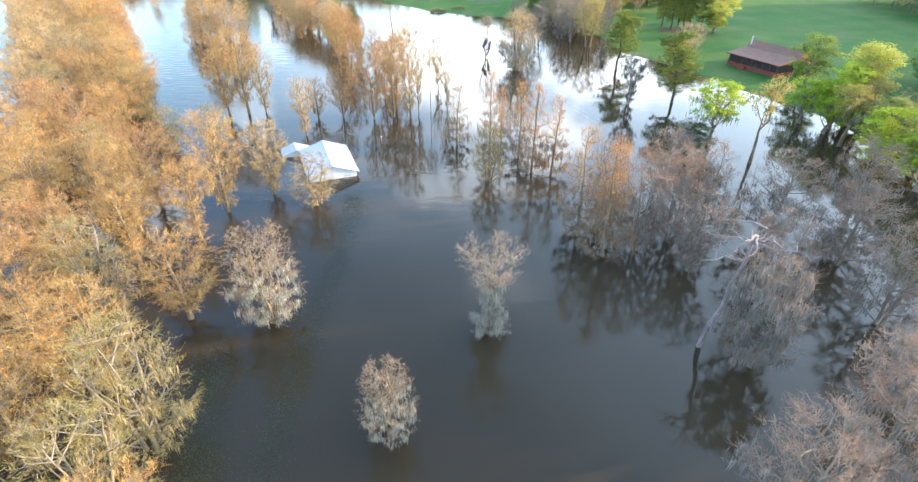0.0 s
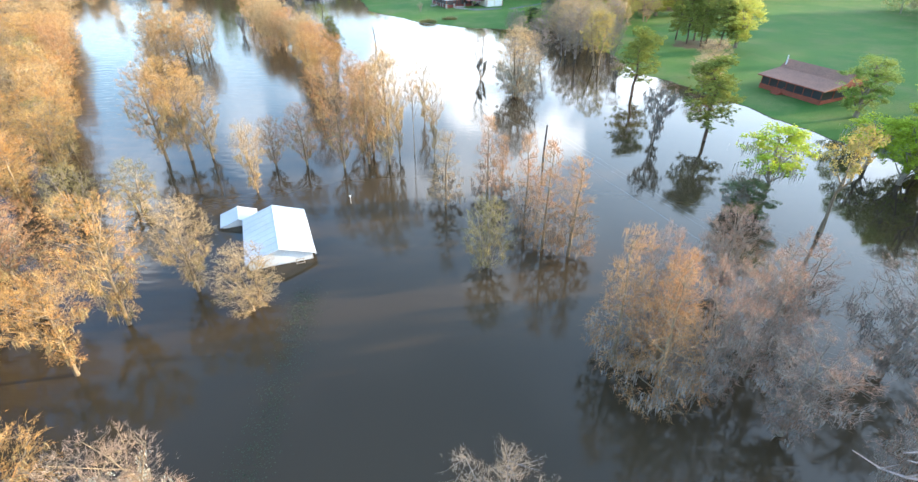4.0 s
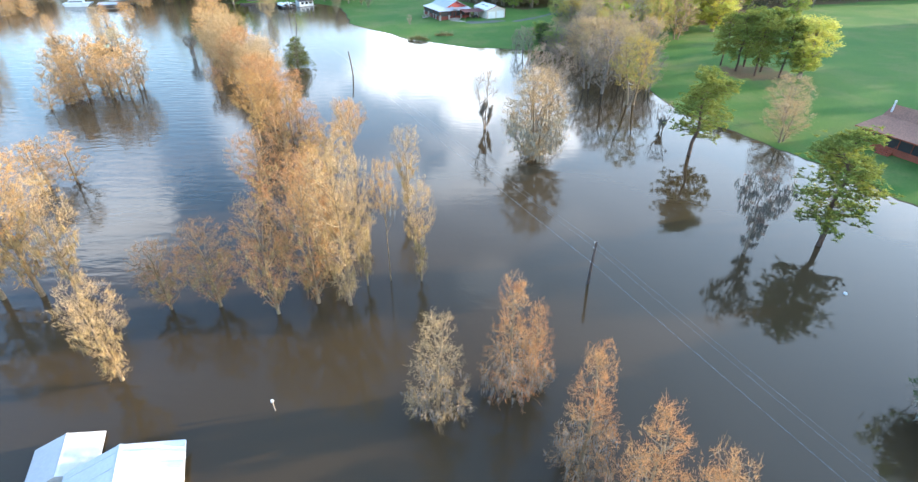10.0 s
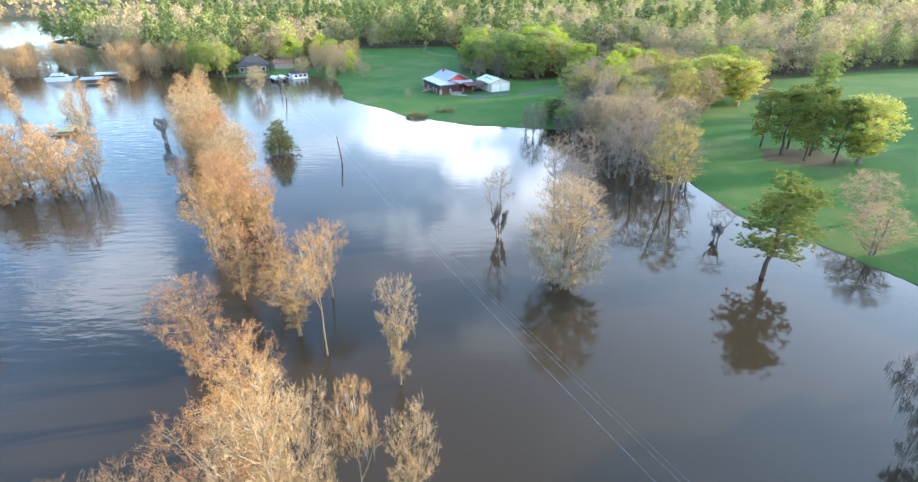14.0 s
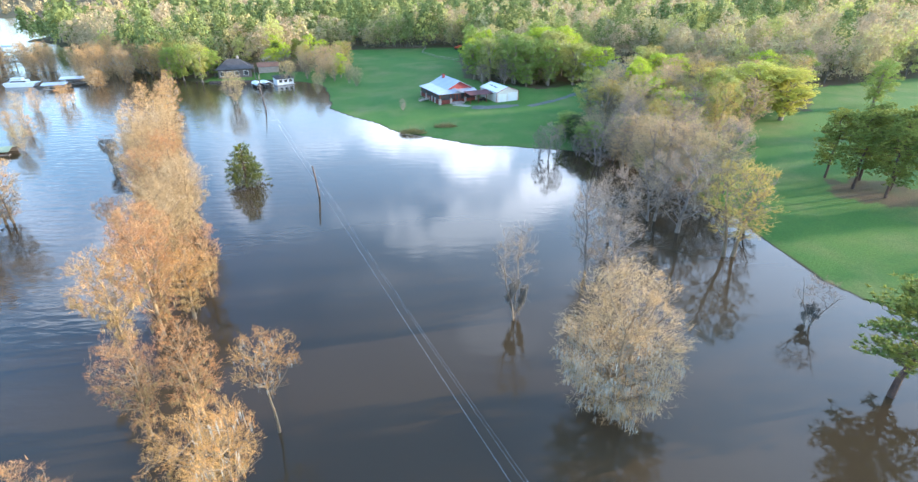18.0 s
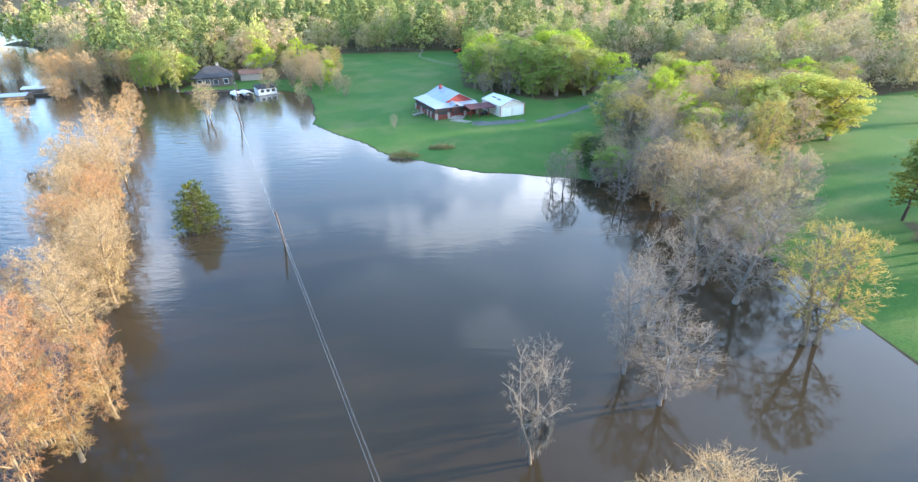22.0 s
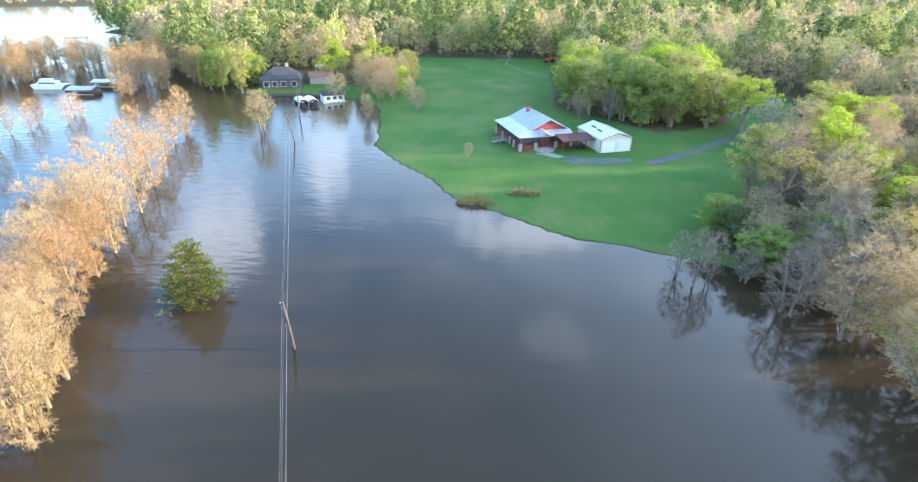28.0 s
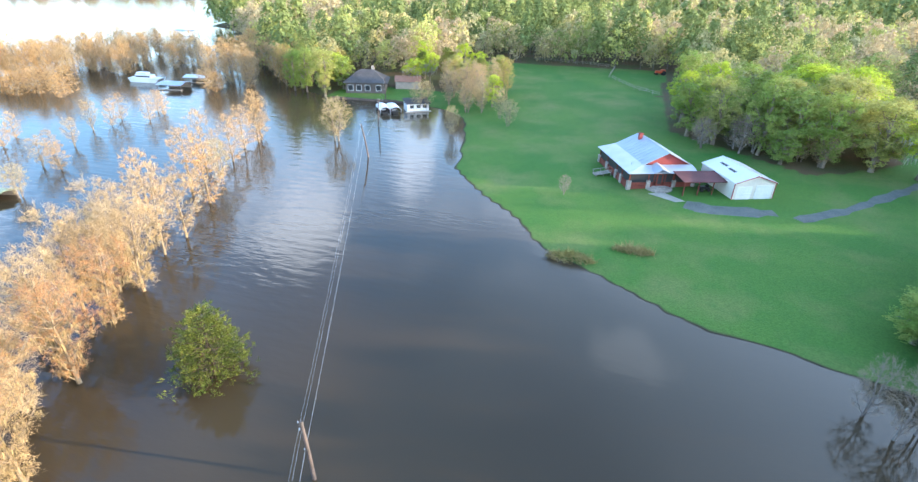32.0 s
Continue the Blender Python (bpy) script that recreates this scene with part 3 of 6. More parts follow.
    TD = unit(unit(SD[which]) * 0.7 + away[which] * 0.35 + rng.normal(0, spread * 0.75, (q, 3))) * twig_len * rng.uniform(0.45, 1.2, (q, 1))
    for Q in (T0, S0):                                           # nothing strays far past the crown's outline
        share = np.hypot(Q[:, 0], Q[:, 1]) / (R * 1.02 * np.array([env(min(max(z / H, 0.02), 0.985)) for z in Q[:, 2]]) + 0.15)
        Q[:, :2] /= np.maximum(share, 1.0)[:, None] ** 0.8
    v1, f1 = blades(S0, SD * 1.1, twig_wide * 1.7 * rng.uniform(0.8, 1.3, m), rng)
    v2, f2 = blades(T0, TD, twig_wide * rng.uniform(0.7, 1.3, q), rng)
    crown = np.concatenate([v1, v2])
    # brought to its nominal height and width
    rad = np.percentile(np.hypot(crown[:, 0], crown[:, 1]), 99.6) * 1.04
    fix = np.array([R / rad, R / rad, H / np.percentile(crown[:, 2], 99.8)])
    V = np.asarray(V) * np.where(np.asarray(V)[:, 2:3] > 0, fix, (*fix[:2], 1.0))
    out = [("trunk", V.tolist(), F, bark or BARK), ("crown", crown * fix, np.concatenate([f1, f2 + len(v1)]), twig or TWIG_ORANGE)]
    if moss:
        src = np.nonzero(B0[:, 2] < moss_to * H)[0]
        tufts = max(1, moss // 7)
        at = src[rng.integers(0, len(src), tufts)]
        P, _ = along(B0[at], BM[at], B1[at], rng.random(tufts))
        long = rng.uniform(*moss_len, tufts)
        P = np.repeat(P, 7, axis=0) + rng.normal(0, 0.09, (tufts * 7, 3))
        drop = np.minimum(np.repeat(long, 7) * rng.uniform(0.4, 1.1, tufts * 7), np.maximum(P[:, 2] - 0.1, 0.12))
        D = np.column_stack([rng.normal(0, 0.05, (tufts * 7, 2)), -drop])
        v, f = blades(P, D, rng.uniform(0.03, 0.075, tufts * 7), rng)
        out.append(("hanging_moss", v * fix, f, moss_mat or MOSS))
    return out


def leafy_tree(seed, leaf, bark=None, lobes=11, clumps=12, leaves=52, size=0.075, lo=0.3, shape="round", moss=0, lobe=0.40, gap_share=0.0):
    """A tree in leaf: limbs out to heavy rounded lobes, each set with clumps of small leaves; gaps show between."""
    H, R = 10.0, 2.5
    rnd, rng = random.Random(seed), np.random.default_rng(seed)
    env = ENVELOPE[shape]
    V, F = [], []
    pts = [Vector((rnd.gauss(0, 0.05) * i, rnd.gauss(0, 0.05) * i, H * 0.8 * i / 6 - 0.4 * (i == 0))) for i in range(7)]
    tube(V, F, pts[:2], 0.26, 0.17, 7)
    tube(V, F, pts[1:], 0.17, 0.04, 6)
    P, N, mp = [], [], []
    sq = 1.25                                                    # the plant is set wider than the nominal 5 m as a rule
    for i in range(lobes):
        u = lo + (0.93 - lo) * (i + rnd.random()) / lobes
        a = i * 2.4 + rnd.uniform(-0.5, 0.5)
        lr = R * lobe * rnd.uniform(0.75, 1.25) * (1.0 if u < 0.75 else 1.2)
        r = max(0.0, R * env(u) * rnd.uniform(0.75, 1.0) - lr * 0.85) if u < 0.86 else rnd.uniform(0, 0.3)
        c = Vector((math.cos(a) * r, math.sin(a) * r, min(u * H, H - lr * sq * 0.95)))
        k = min(max((u - 0.2) * 6.5, 0.5), 5.5)
        p0 = pts[int(k)].lerp(pts[int(k) + 1], k - int(k))
        tube(V, F, [p0, p0.lerp(c, 0.5) - Vector((0, 0, 0.15)), c], 0.085, 0.03, 5)
        for j in range(clumps):
            d = Vector((rnd.gauss(0, 1), rnd.gauss(0, 1), rnd.gauss(0.35, 0.8))).normalized()
            q = c + Vector((d.x * lr, d.y * lr, d.z * lr * sq)) * rnd.uniform(0.72, 1.05)
            if j % 3 == 0:
                tube(V, F, [c, c.lerp(q, 0.9)], 0.03, 0.01, 3)
            n = int(leaves * rnd.uniform(0.6, 1.2) * (1 - gap_share * rnd.random()))
            e = rng.normal(size=(n, 3))
            e /= np.linalg.norm(e, axis=1, keepdims=True)
            rad = lr * 0.36 * rng.uniform(0.35, 1.15, (n, 1))
            P.append(np.array(q) + e * rad * (1, 1, sq * 0.8))
            N.append(e * 0.55 + np.array(d) * 0.6 + (0, 0, 0.25) + rng.normal(size=e.shape) * 0.5)
        mp.append((c, lr))
    P, N = np.concatenate(P), np.concatenate(N)
    v, f = cards(P, N, size * rng.uniform(0.6, 1.35, len(P)), rng)
    out = [("trunk", V, F, bark or BARK), ("crown", v, f, leaf)]
    if moss:
        Q, D = [], []
        for i in range(moss):
            c, cr = mp[rnd.randrange(len(mp) * 2 // 3)]
            Q.append(c + Vector((rnd.gauss(0, cr * 0.6), rnd.gauss(0, cr * 0.6), -cr * 0.4)))
            D.append((rnd.gauss(0, 0.05), rnd.gauss(0, 0.05), -min(rnd.uniform(0.5, 1.8), max(Q[-1].z - 0.3, 0.2))))
        v, f = blades(Q, D, rng.uniform(0.04, 0.09, moss), rng)
        out.append(("hanging_moss", v, f, MOSS))
    return out


def pine_tree(seed, lo=0.24, whorls=24, needles=11):
    H, R = 10.0, 2.5
    rnd, rng = random.Random(seed), np.random.default_rng(seed)
    V, F, P, D = [], [], [], []
    pts = [Vector((rnd.gauss(0, 0.04) * i, rnd.gauss(0, 0.04) * i, H * 0.98 * i / 6 - 0.4 * (i == 0))) for i in range(7)]
    tube(V, F, pts, 0.15, 0.03, 7)
    for w in range(whorls):
        k2 = (w + rnd.random() * 0.7) / whorls
        u = lo + (0.97 - lo) * k2
        k = min(u * 6, 5.9)
        p0 = pts[int(k)].lerp(pts[int(k) + 1], k - int(k))
        for b in range(3 if k2 < 0.4 else 5):                    # thin below, close and rounded above
            a = rnd.uniform(0, 6.28)
            r = R * (0.60 + 1.35 * k2 - 1.62 * k2 ** 2) * rnd.uniform(0.6, 1.05)
            e = p0 + Vector((math.cos(a) * r, math.sin(a) * r, (-0.1 + 0.4 * k2) * r + rnd.uniform(-0.2, 0.2)))
            tube(V, F, [p0, p0.lerp(e, 0.55) - Vector((0, 0, 0.05 * r)), e], 0.03, 0.01, 3)
            for c in range(13):
                q = p0.lerp(e, rnd.uniform(0.35, 1.05)) + Vector((rnd.gauss(0, 0.2), rnd.gauss(0, 0.2), rnd.gauss(0.08, 0.2)))
                for n in range(needles):
                    P.append(q)
                    D.append(Vector((rnd.gauss(0, 1), rnd.gauss(0, 1), rnd.gauss(0.5, 0.6))).normalized() * rnd.uniform(0.16, 0.32))
    v, f = blades(P, D, rng.uniform(0.06, 0.12, len(P)), rng)
    return [("trunk", V, F, BARK_PINE), ("crown", v, f, NEEDLE)]


def cedar_tree(seed):
    """A dense evergreen: boughs in rough tiers, each a lobe of short upturned sprays, dark between them."""
    H, R = 10.0, 5.0
    rnd, rng = random.Random(seed), np.random.default_rng(seed)
    V, F, P, D = [], [], [], []
    tube(V, F, [(0, 0, -0.4), (0, 0, H * 0.95)], 0.22, 0.03, 7)
    tiers = 15
    for i in range(tiers):
        u = (i + 0.3) / tiers
        r = R * (0.98 - 0.80 * u ** 1.05) * (0.86 if i < 2 else 1.0)
        n = max(4, int(13 * (1 - u) + 3))
        for j in range(n):
            a = 6.283 * (j + 0.5 * (i % 2) + rnd.uniform(-0.28, 0.28)) / n
            ln = r * rnd.choice((rnd.uniform(0.62, 0.85), rnd.uniform(0.82, 1.1)))
            z0 = 0.1 + u * H * 0.93
            tip = Vector((math.cos(a) * ln, math.sin(a) * ln, z0 + 0.12 * ln + rnd.uniform(-0.15, 0.45)))
            tube(V, F, [(0, 0, z0), tip * 0.5 + Vector((0, 0, z0 * 0.5 - 0.1)), tip], 0.05, 0.012, 3)
            o = Vector((math.cos(a), math.sin(a), 0.75))
            lump = 0.30 + 0.13 * r
            for c in range(9):
                w = 1 - 0.62 * rnd.random() ** 1.5
                q = Vector((0, 0, z0)).lerp(tip, w) + Vector((rnd.gauss(0, lump * 0.55), rnd.gauss(0, lump * 0.55), rnd.gauss(0.06, lump * 0.30)))
                for s in range(13):
                    P.append(q + Vector((rnd.gauss(0, 0.15), rnd.gauss(0, 0.15), rnd.gauss(0, 0.12))))
                    D.append((o + Vector((rnd.gauss(0, 0.6), rnd.gauss(0, 0.6), rnd.gauss(0.15, 0.5)))).normalized() * rnd.uniform(0.16, 0.4))
    for s in range(140):
        P.append(Vector((rnd.gauss(0, 0.12), rnd.gauss(0, 0.12), H * rnd.uniform(0.9, 0.98))))
        D.append(Vector((rnd.gauss(0, 0.4), rnd.gauss(0, 0.4), 1)).normalized() * rnd.uniform(0.2, 0.4))
    v, f = blades(P, D, rng.uniform(0.06, 0.13, len(P)), rng)
    return [("trunk", V, F, BARK_PINE), ("crown", v, f, CEDAR)]


def broken_tree(seed):
    """A leaning pale dead trunk, snapped at the top, with bare twisted limbs."""
    rnd = random.Random(seed)
    V, F = [], []
    main = [Vector((0, 0, -0.4)), Vector((0.3, 0.15, 1.8)), Vector((0.75, 0.0, 3.8)), Vector((0.95, 0.25, 5.6)), Vector((1.35, 0.2, 7.4)), Vector((1.45, 0.4, 8.8)), Vector((1.95, 0.3, 10.0))]
    tube(V, F, main, 0.19, 0.08, 7)
    for i in range(12):
        p = main[4].lerp(main[5], rnd.random()) if i % 3 else main[5].lerp(main[6], rnd.random())
        a, ln = rnd.uniform(0, 6.28), rnd.uniform(1.4, 3.2)
        pts = [p]
        for k in range(4):
            pts.append(pts[-1] + Vector((math.cos(a) * ln / 4 + rnd.gauss(0, 0.16), math.sin(a) * ln / 4 + rnd.gauss(0, 0.16), rnd.uniform(-0.15, 0.45))))
        tube(V, F, pts, 0.085, 0.02, 5)
        for k in (2, 3):
            q = pts[k]
            tube(V, F, [q, q + Vector((rnd.gauss(0, 0.5), rnd.gauss(0, 0.5), rnd.uniform(0.1, 0.7)))], 0.035, 0.012, 4)
    return [("trunk", V, F, DEADWOOD)]


KINDS = {
    "cypress": [bare_tree(s, sh, lo, 46, 7, 5, 6, moss=m, bark=BARK_PALE, moss_mat=MOSS_SUN) for s, sh, lo, m in ((1, "dome", 0.12, 700), (2, "flat", 0.16, 640), (3, "dome", 0.1, 840), (4, "round", 0.14, 560))],
    "far_cypress": [bare_tree(s, sh, 0.08, 28, 6, 4, 4, twig_wide=0.036, twig_len=0.42, moss=140, bark=BARK_PALE, twig=tw) for s, sh, tw in ((5, "bush", TWIG_PEACH), (6, "round", TWIG_TAN), (7, "bush", TWIG_PEACH))],
    "red_cypress": [bare_tree(s, sh, lo, 46, 7, 5, 6, moss=m, twig=TWIG_RED, bark=BARK_PALE, moss_mat=MOSS_SUN) for s, sh, lo, m in ((11, "dome", 0.14, 560), (12, "column", 0.08, 700), (13, "round", 0.12, 640))],
    "pale_cypress": [bare_tree(s, sh, 0.1, 48, 7, 5, 6, moss=m, twig=TWIG_TAN, bark=BARK_PALE, moss_mat=MOSS_SUN) for s, sh, m in ((21, "dome", 630), (22, "column", 700))],
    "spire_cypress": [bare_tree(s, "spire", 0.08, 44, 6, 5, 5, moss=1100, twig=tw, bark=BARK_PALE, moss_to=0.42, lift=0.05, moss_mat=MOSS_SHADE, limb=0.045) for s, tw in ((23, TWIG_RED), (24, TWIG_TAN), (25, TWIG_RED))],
    "mossy_bush": [bare_tree(s, "bush", 0.1, 46, 7, 5, 6, stems=3, moss=3200, twig=TWIG_DUSK, bark=BARK_PALE, bend=0.6, moss_to=0.62) for s in (31, 32)],
    # grey twigs here stand in for shade that misses this tree
    "mossy_waist": [bare_tree(33, "waist", 0.06, 50, 7, 5, 6, moss=3200, twig=TWIG_GREY, bark=BARK_ASH, moss_to=0.6)],
    "tan_bush": [bare_tree(35, "bush", 0.12, 46, 7, 5, 7, stems=3, moss=500, twig=TWIG_TAN, bark=BARK_PALE, bend=0.7, moss_mat=MOSS_SUN)],
    "olive_bush": [bare_tree(34, "bush", 0.06, 48, 7, 5, 7, stems=3, moss=900, twig=TWIG_OLIVE, bark=BARK, moss_mat=MOSS_SUN)],
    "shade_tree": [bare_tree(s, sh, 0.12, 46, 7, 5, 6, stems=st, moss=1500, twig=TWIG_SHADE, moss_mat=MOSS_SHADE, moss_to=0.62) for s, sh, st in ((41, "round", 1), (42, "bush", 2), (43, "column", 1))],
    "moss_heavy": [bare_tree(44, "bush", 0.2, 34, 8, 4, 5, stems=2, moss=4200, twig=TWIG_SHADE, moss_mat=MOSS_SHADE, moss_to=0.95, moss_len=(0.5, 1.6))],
    "slim_cypress": [bare_tree(51, "flat", 0.62, 22, 7, 5, 6, moss=150, twig=TWIG_ORANGE, bark=BARK_PALE, girth=0.1, moss_to=0.9), bare_tree(52, "column", 0.12, 34, 6, 5, 6, moss=900, twig=TWIG_TAN, bark=BARK_PALE, girth=0.1, moss_mat=MOSS_SUN)],
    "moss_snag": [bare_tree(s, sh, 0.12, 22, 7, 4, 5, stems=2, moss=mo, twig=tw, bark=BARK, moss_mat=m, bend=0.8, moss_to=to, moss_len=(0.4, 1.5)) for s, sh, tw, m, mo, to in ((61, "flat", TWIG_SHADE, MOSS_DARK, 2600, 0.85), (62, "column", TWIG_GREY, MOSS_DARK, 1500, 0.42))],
    "bare_grey": [bare_tree(s, sh, 0.16, 34, 8, 5, 6, stems=st, moss=60, twig=TWIG_GREY, bark=BARK_ASH, bend=0.7, limb=0.06, girth=0.15, spread=0.66) for s, sh, st in ((71, "bush", 2), (72, "round", 1), (76, "round", 2))],
    "bare_tan": [bare_tree(s, "round", 0.16, 44, 7, 5, 7, stems=2, twig=tw, limb=0.06, twig_wide=0.02) for s, tw in ((73, TWIG_TAN), (74, TWIG_BUD))],
    "big_mossy": [bare_tree(75, "bush", 0.05, 60, 9, 6, 6, stems=4, moss=3200, twig=TWIG_TAN, bark=BARK_PALE, moss_to=0.5, moss_mat=MOSS)],
    "lime_tree": [leafy_tree(s, LEAF_LIME, moss=m, shape=sh, lo=lo, gap_share=o) for s, m, sh, lo, o in ((81, 300, "dome", 0.42, 0.25), (82, 0, "round", 0.3, 0.2))],
    "green_tree": [leafy_tree(s, LEAF_GREEN, lo=0.16, lobes=13, clumps=14, lobe=0.42) for s in (83, 84)],
    "fresh_tree": [leafy_tree(s, LEAF_LIME if s == 86 else LEAF_YELLOW, lo=0.18, lobes=13, clumps=14, lobe=0.42) for s in (85, 86, 87)],
    "dome_tree": [leafy_tree(s, LEAF_SUNNY, lo=0.16, lobes=15, clumps=17, leaves=60, lobe=0.42) for s in (98, 99)],
    "gold_tree": [leafy_tree(88, LEAF_GOLD, lobes=6, leaves=36, lo=0.62, bark=BARK_PALE, gap_share=0.5), bare_tree(89, "round", 0.3, 28, 8, 5, 6, stems=2, twig=LEAF_GOLD, bark=BARK_PALE, twig_wide=0.03, girth=0.17)],
    "pine": [pine_tree(s) for s in (91, 92)],
    "cedar": [cedar_tree(95)],
    "shrub": [leafy_tree(96, SHRUB, lobes=12, lo=0.08, shape="bush", lobe=0.42)],
    "broken": [broken_tree(97)],
}
MESHES = {k: [[(n, mesh_of(n, v, f, m)) for n, v, f, m in variant] for variant in variants] for k, variants in KINDS.items()}
NAMES = {
    "far_cypress": ("cypress_tree", "leafless tan-orange cypress out on the open flood water", "tree"),
    "cypress": ("cypress_tree", "leafless bald cypress with orange-brown twigs standing in flood water", "tree"),
    "red_cypress": ("cypress_tree", "leafless bald cypress with reddish twigs standing in flood water", "tree"),
    "pale_cypress": ("cypress_tree", "bare tan cypress with grey moss low down, in flood water", "tree"),
    "spire_cypress": ("cypress_tree", "tall pointed leafless cypress with mossy grey skirt in flood water", "tree"),
    "dome_tree": ("spring_tree", "broad domed tree in sunny yellow-green spring leaf", "tree"),
    "mossy_bush": ("mossy_bush", "small bare bush-like tree draped in pale moss, in flood water", "tree"),
    "tan_bush": ("low_tree", "low bare tree with spreading golden-tan limbs beside the shed", "tree"),
    "mossy_waist": ("mossy_bush", "small bare tree with spreading top and mossy grey skirt", "tree"),
    "olive_bush": ("mossy_bush", "round bare bush with olive twigs and grey mossy foot", "tree"),
    "shade_tree": ("cypress_tree", "shaded grey-pink bare tree with moss, standing in water", "tree"),
    "moss_heavy": ("mossy_tree", "bare tree hung thickly with long grey moss", "tree"),
    "slim_cypress": ("slim_cypress", "tall slim cypress with bare trunk and small tufted crown", "tree"),
    "moss_snag": ("mossy_snag", "thin forked snag hung with grey moss in the water", "tree"),
    "bare_grey": ("bare_tree", "leafless pale grey tree with fine branches", "tree"),
    "bare_tan": ("bare_tree", "leafless tan tree with dense fine twigs", "tree"),
    "big_mossy": ("big_cypress", "broad bare cypress with tan crown and mossy grey foot", "tree"),
    "lime_tree": ("lime_green_tree", "tree in fresh bright lime-green spring leaf", "tree"),
    "green_tree": ("green_tree", "broad tree in full mid-green leaf", "tree"),
    "fresh_tree": ("spring_tree", "tree in young yellow-green spring leaf", "tree"),
    "gold_tree": ("golden_tree", "tree with golden-green spring buds", "tree"),
    "pine": ("pine_tree", "green pine with bare lower trunk", "tree"),
    "cedar": ("cedar_tree", "dense green cedar, cone-shaped, standing alone in flood water", "tree"),
    "shrub": ("shrub", "dark evergreen shrub on the bank", "shrub"),
    "broken": ("dead_tree", "pale dead tree with snapped top and twisted limbs", "tree"),
}
plant_rnd = random.Random(7)


def plant(kind, x, y, h, w, z=0.0, variant=None, lean=0.0, lean_dir=0.0, group=""):
    name, label, category = NAMES[kind]
    forms = MESHES[kind]
    form = forms[plant_rnd.randrange(len(forms)) if variant is None else variant]
    turn = plant_rnd.uniform(0, 360)
    base = Matrix.Translation((x, y, z)) @ Matrix.Rotation(radians(lean_dir), 4, "Z") @ Matrix.Rotation(radians(lean), 4, "Y") @ Matrix.Rotation(radians(turn if kind != "broken" else 0), 4, "Z")
    ob = thing(name, base, label, category, group)
    s = w / (10.0 if kind == "cedar" else 5.0)
    ob.scale = (s, s, h / 10.0) if kind != "broken" else (h / 10.0,) * 3
    for n, me in form:
        p = part(n, me, None, ob)
        if n == "hanging_moss":
            tagged(p, kind="stuff")
    return ob


# ---- the lie of the land ----
SHORE = [(80, -400), (70, -60), (66, 20), (66, 60), (63, 90), (59, 95), (54, 110), (49, 123), (42, 135), (41, 147), (39, 166), (33, 179), (24, 186), (15, 188),
         (7, 190), (-2, 196), (-9, 199.5), (-13, 206), (-22, 215.5), (-30, 227), (-36, 250), (-40, 262), (-48, 268), (-62, 272), (-79, 268), (-97, 277),
         (-125, 300), (-155, 335), (-200, 378), (-245, 412), (-262, 445), (-240, 560), (-300, 680), (-400, 668), (-500, 560), (-760, 380), (-4500, 100)]
LAND = np.array(SHORE + [(-4500, 4500), (4500, 4500), (4500, -400)], float)
LAWN_A = np.array([(25, 181), (15, 184), (6, 186), (-3, 191), (-11, 195), (-17, 203), (-26, 212), (-34, 224), (-40, 248), (-44, 262), (-47, 276), (-52, 300), (-64, 338), (10, 346), (6, 300), (8, 262), (28, 240), (45, 251), (62, 287), (72, 287), (58, 240), (42, 222), (37, 205), (27, 190)], float)
LAWN_B = np.array([(70, 82), (60, 88), (54, 94), (50, 108), (45, 121), (38, 133), (37, 146), (46, 165), (62, 186), (74, 193), (86, 206), (106, 236), (150, 250), (260, 262), (260, 110), (160, 70), (95, 78)], float)

LAWN_C = np.array([(38, 133), (34, 160), (36, 200), (58, 214), (90, 209), (76, 190), (52, 160), (40, 140)], float)


def inside(P, poly):
    x, y = P[:, 0], P[:, 1]
    hit = np.zeros(len(P), bool)
    for (x0, y0), (x1, y1) in zip(poly, np.roll(poly, -1, axis=0)):
        if y0 == y1:
            continue
        cross = ((y0 > y) != (y1 > y)) & (x < (x1 - x0) * (y - y0) / (y1 - y0) + x0)
        hit ^= cross
    return hit


def shore_distance(P):
    d = np.full(len(P), 1e9)
    line = np.array(SHORE, float)
    for a, b in zip(line[:-1], line[1:]):
        ab = b - a
        t = np.clip(((P - a) @ ab) / (ab @ ab), 0, 1)
        d = np.minimum(d, np.linalg.norm(P - a - t[:, None] * ab, axis=1))
    return d


def heights(P):
    P = np.asarray(P, float).reshape(-1, 2)
    d = shore_distance(P)
    wob = 0.35 * np.sin(P[:, 0] * 0.42 + 1.3 * np.sin(P[:, 1] * 0.23)) + 0.3 * np.sin(P[:, 1] * 0.51 + P[:, 0] * 0.2)
    s = np.where(inside(P, LAND), d, -d) + wob
    up = np.minimum(s, 30) * 0.05 + np.clip(s - 30, 0, 400) * 0.012
    return np.where(s > 0, up, np.maximum(s * 0.12, -2.5))


def ground_z(x, y):
    return float(heights([(x, y)])[0])


def axis(lo, hi, core0, core1, step):
    out = list(np.arange(core0, core1 + 0.01, step))
    s, v = step, core1
    while v < hi:
        s *= 1.3
        v += s
        out.append(min(v, hi))
    s, v = step, core0
    while v > lo:
        s *= 1.3
        v -= s
        out.insert(0, max(v, lo))
    return np.array(out)


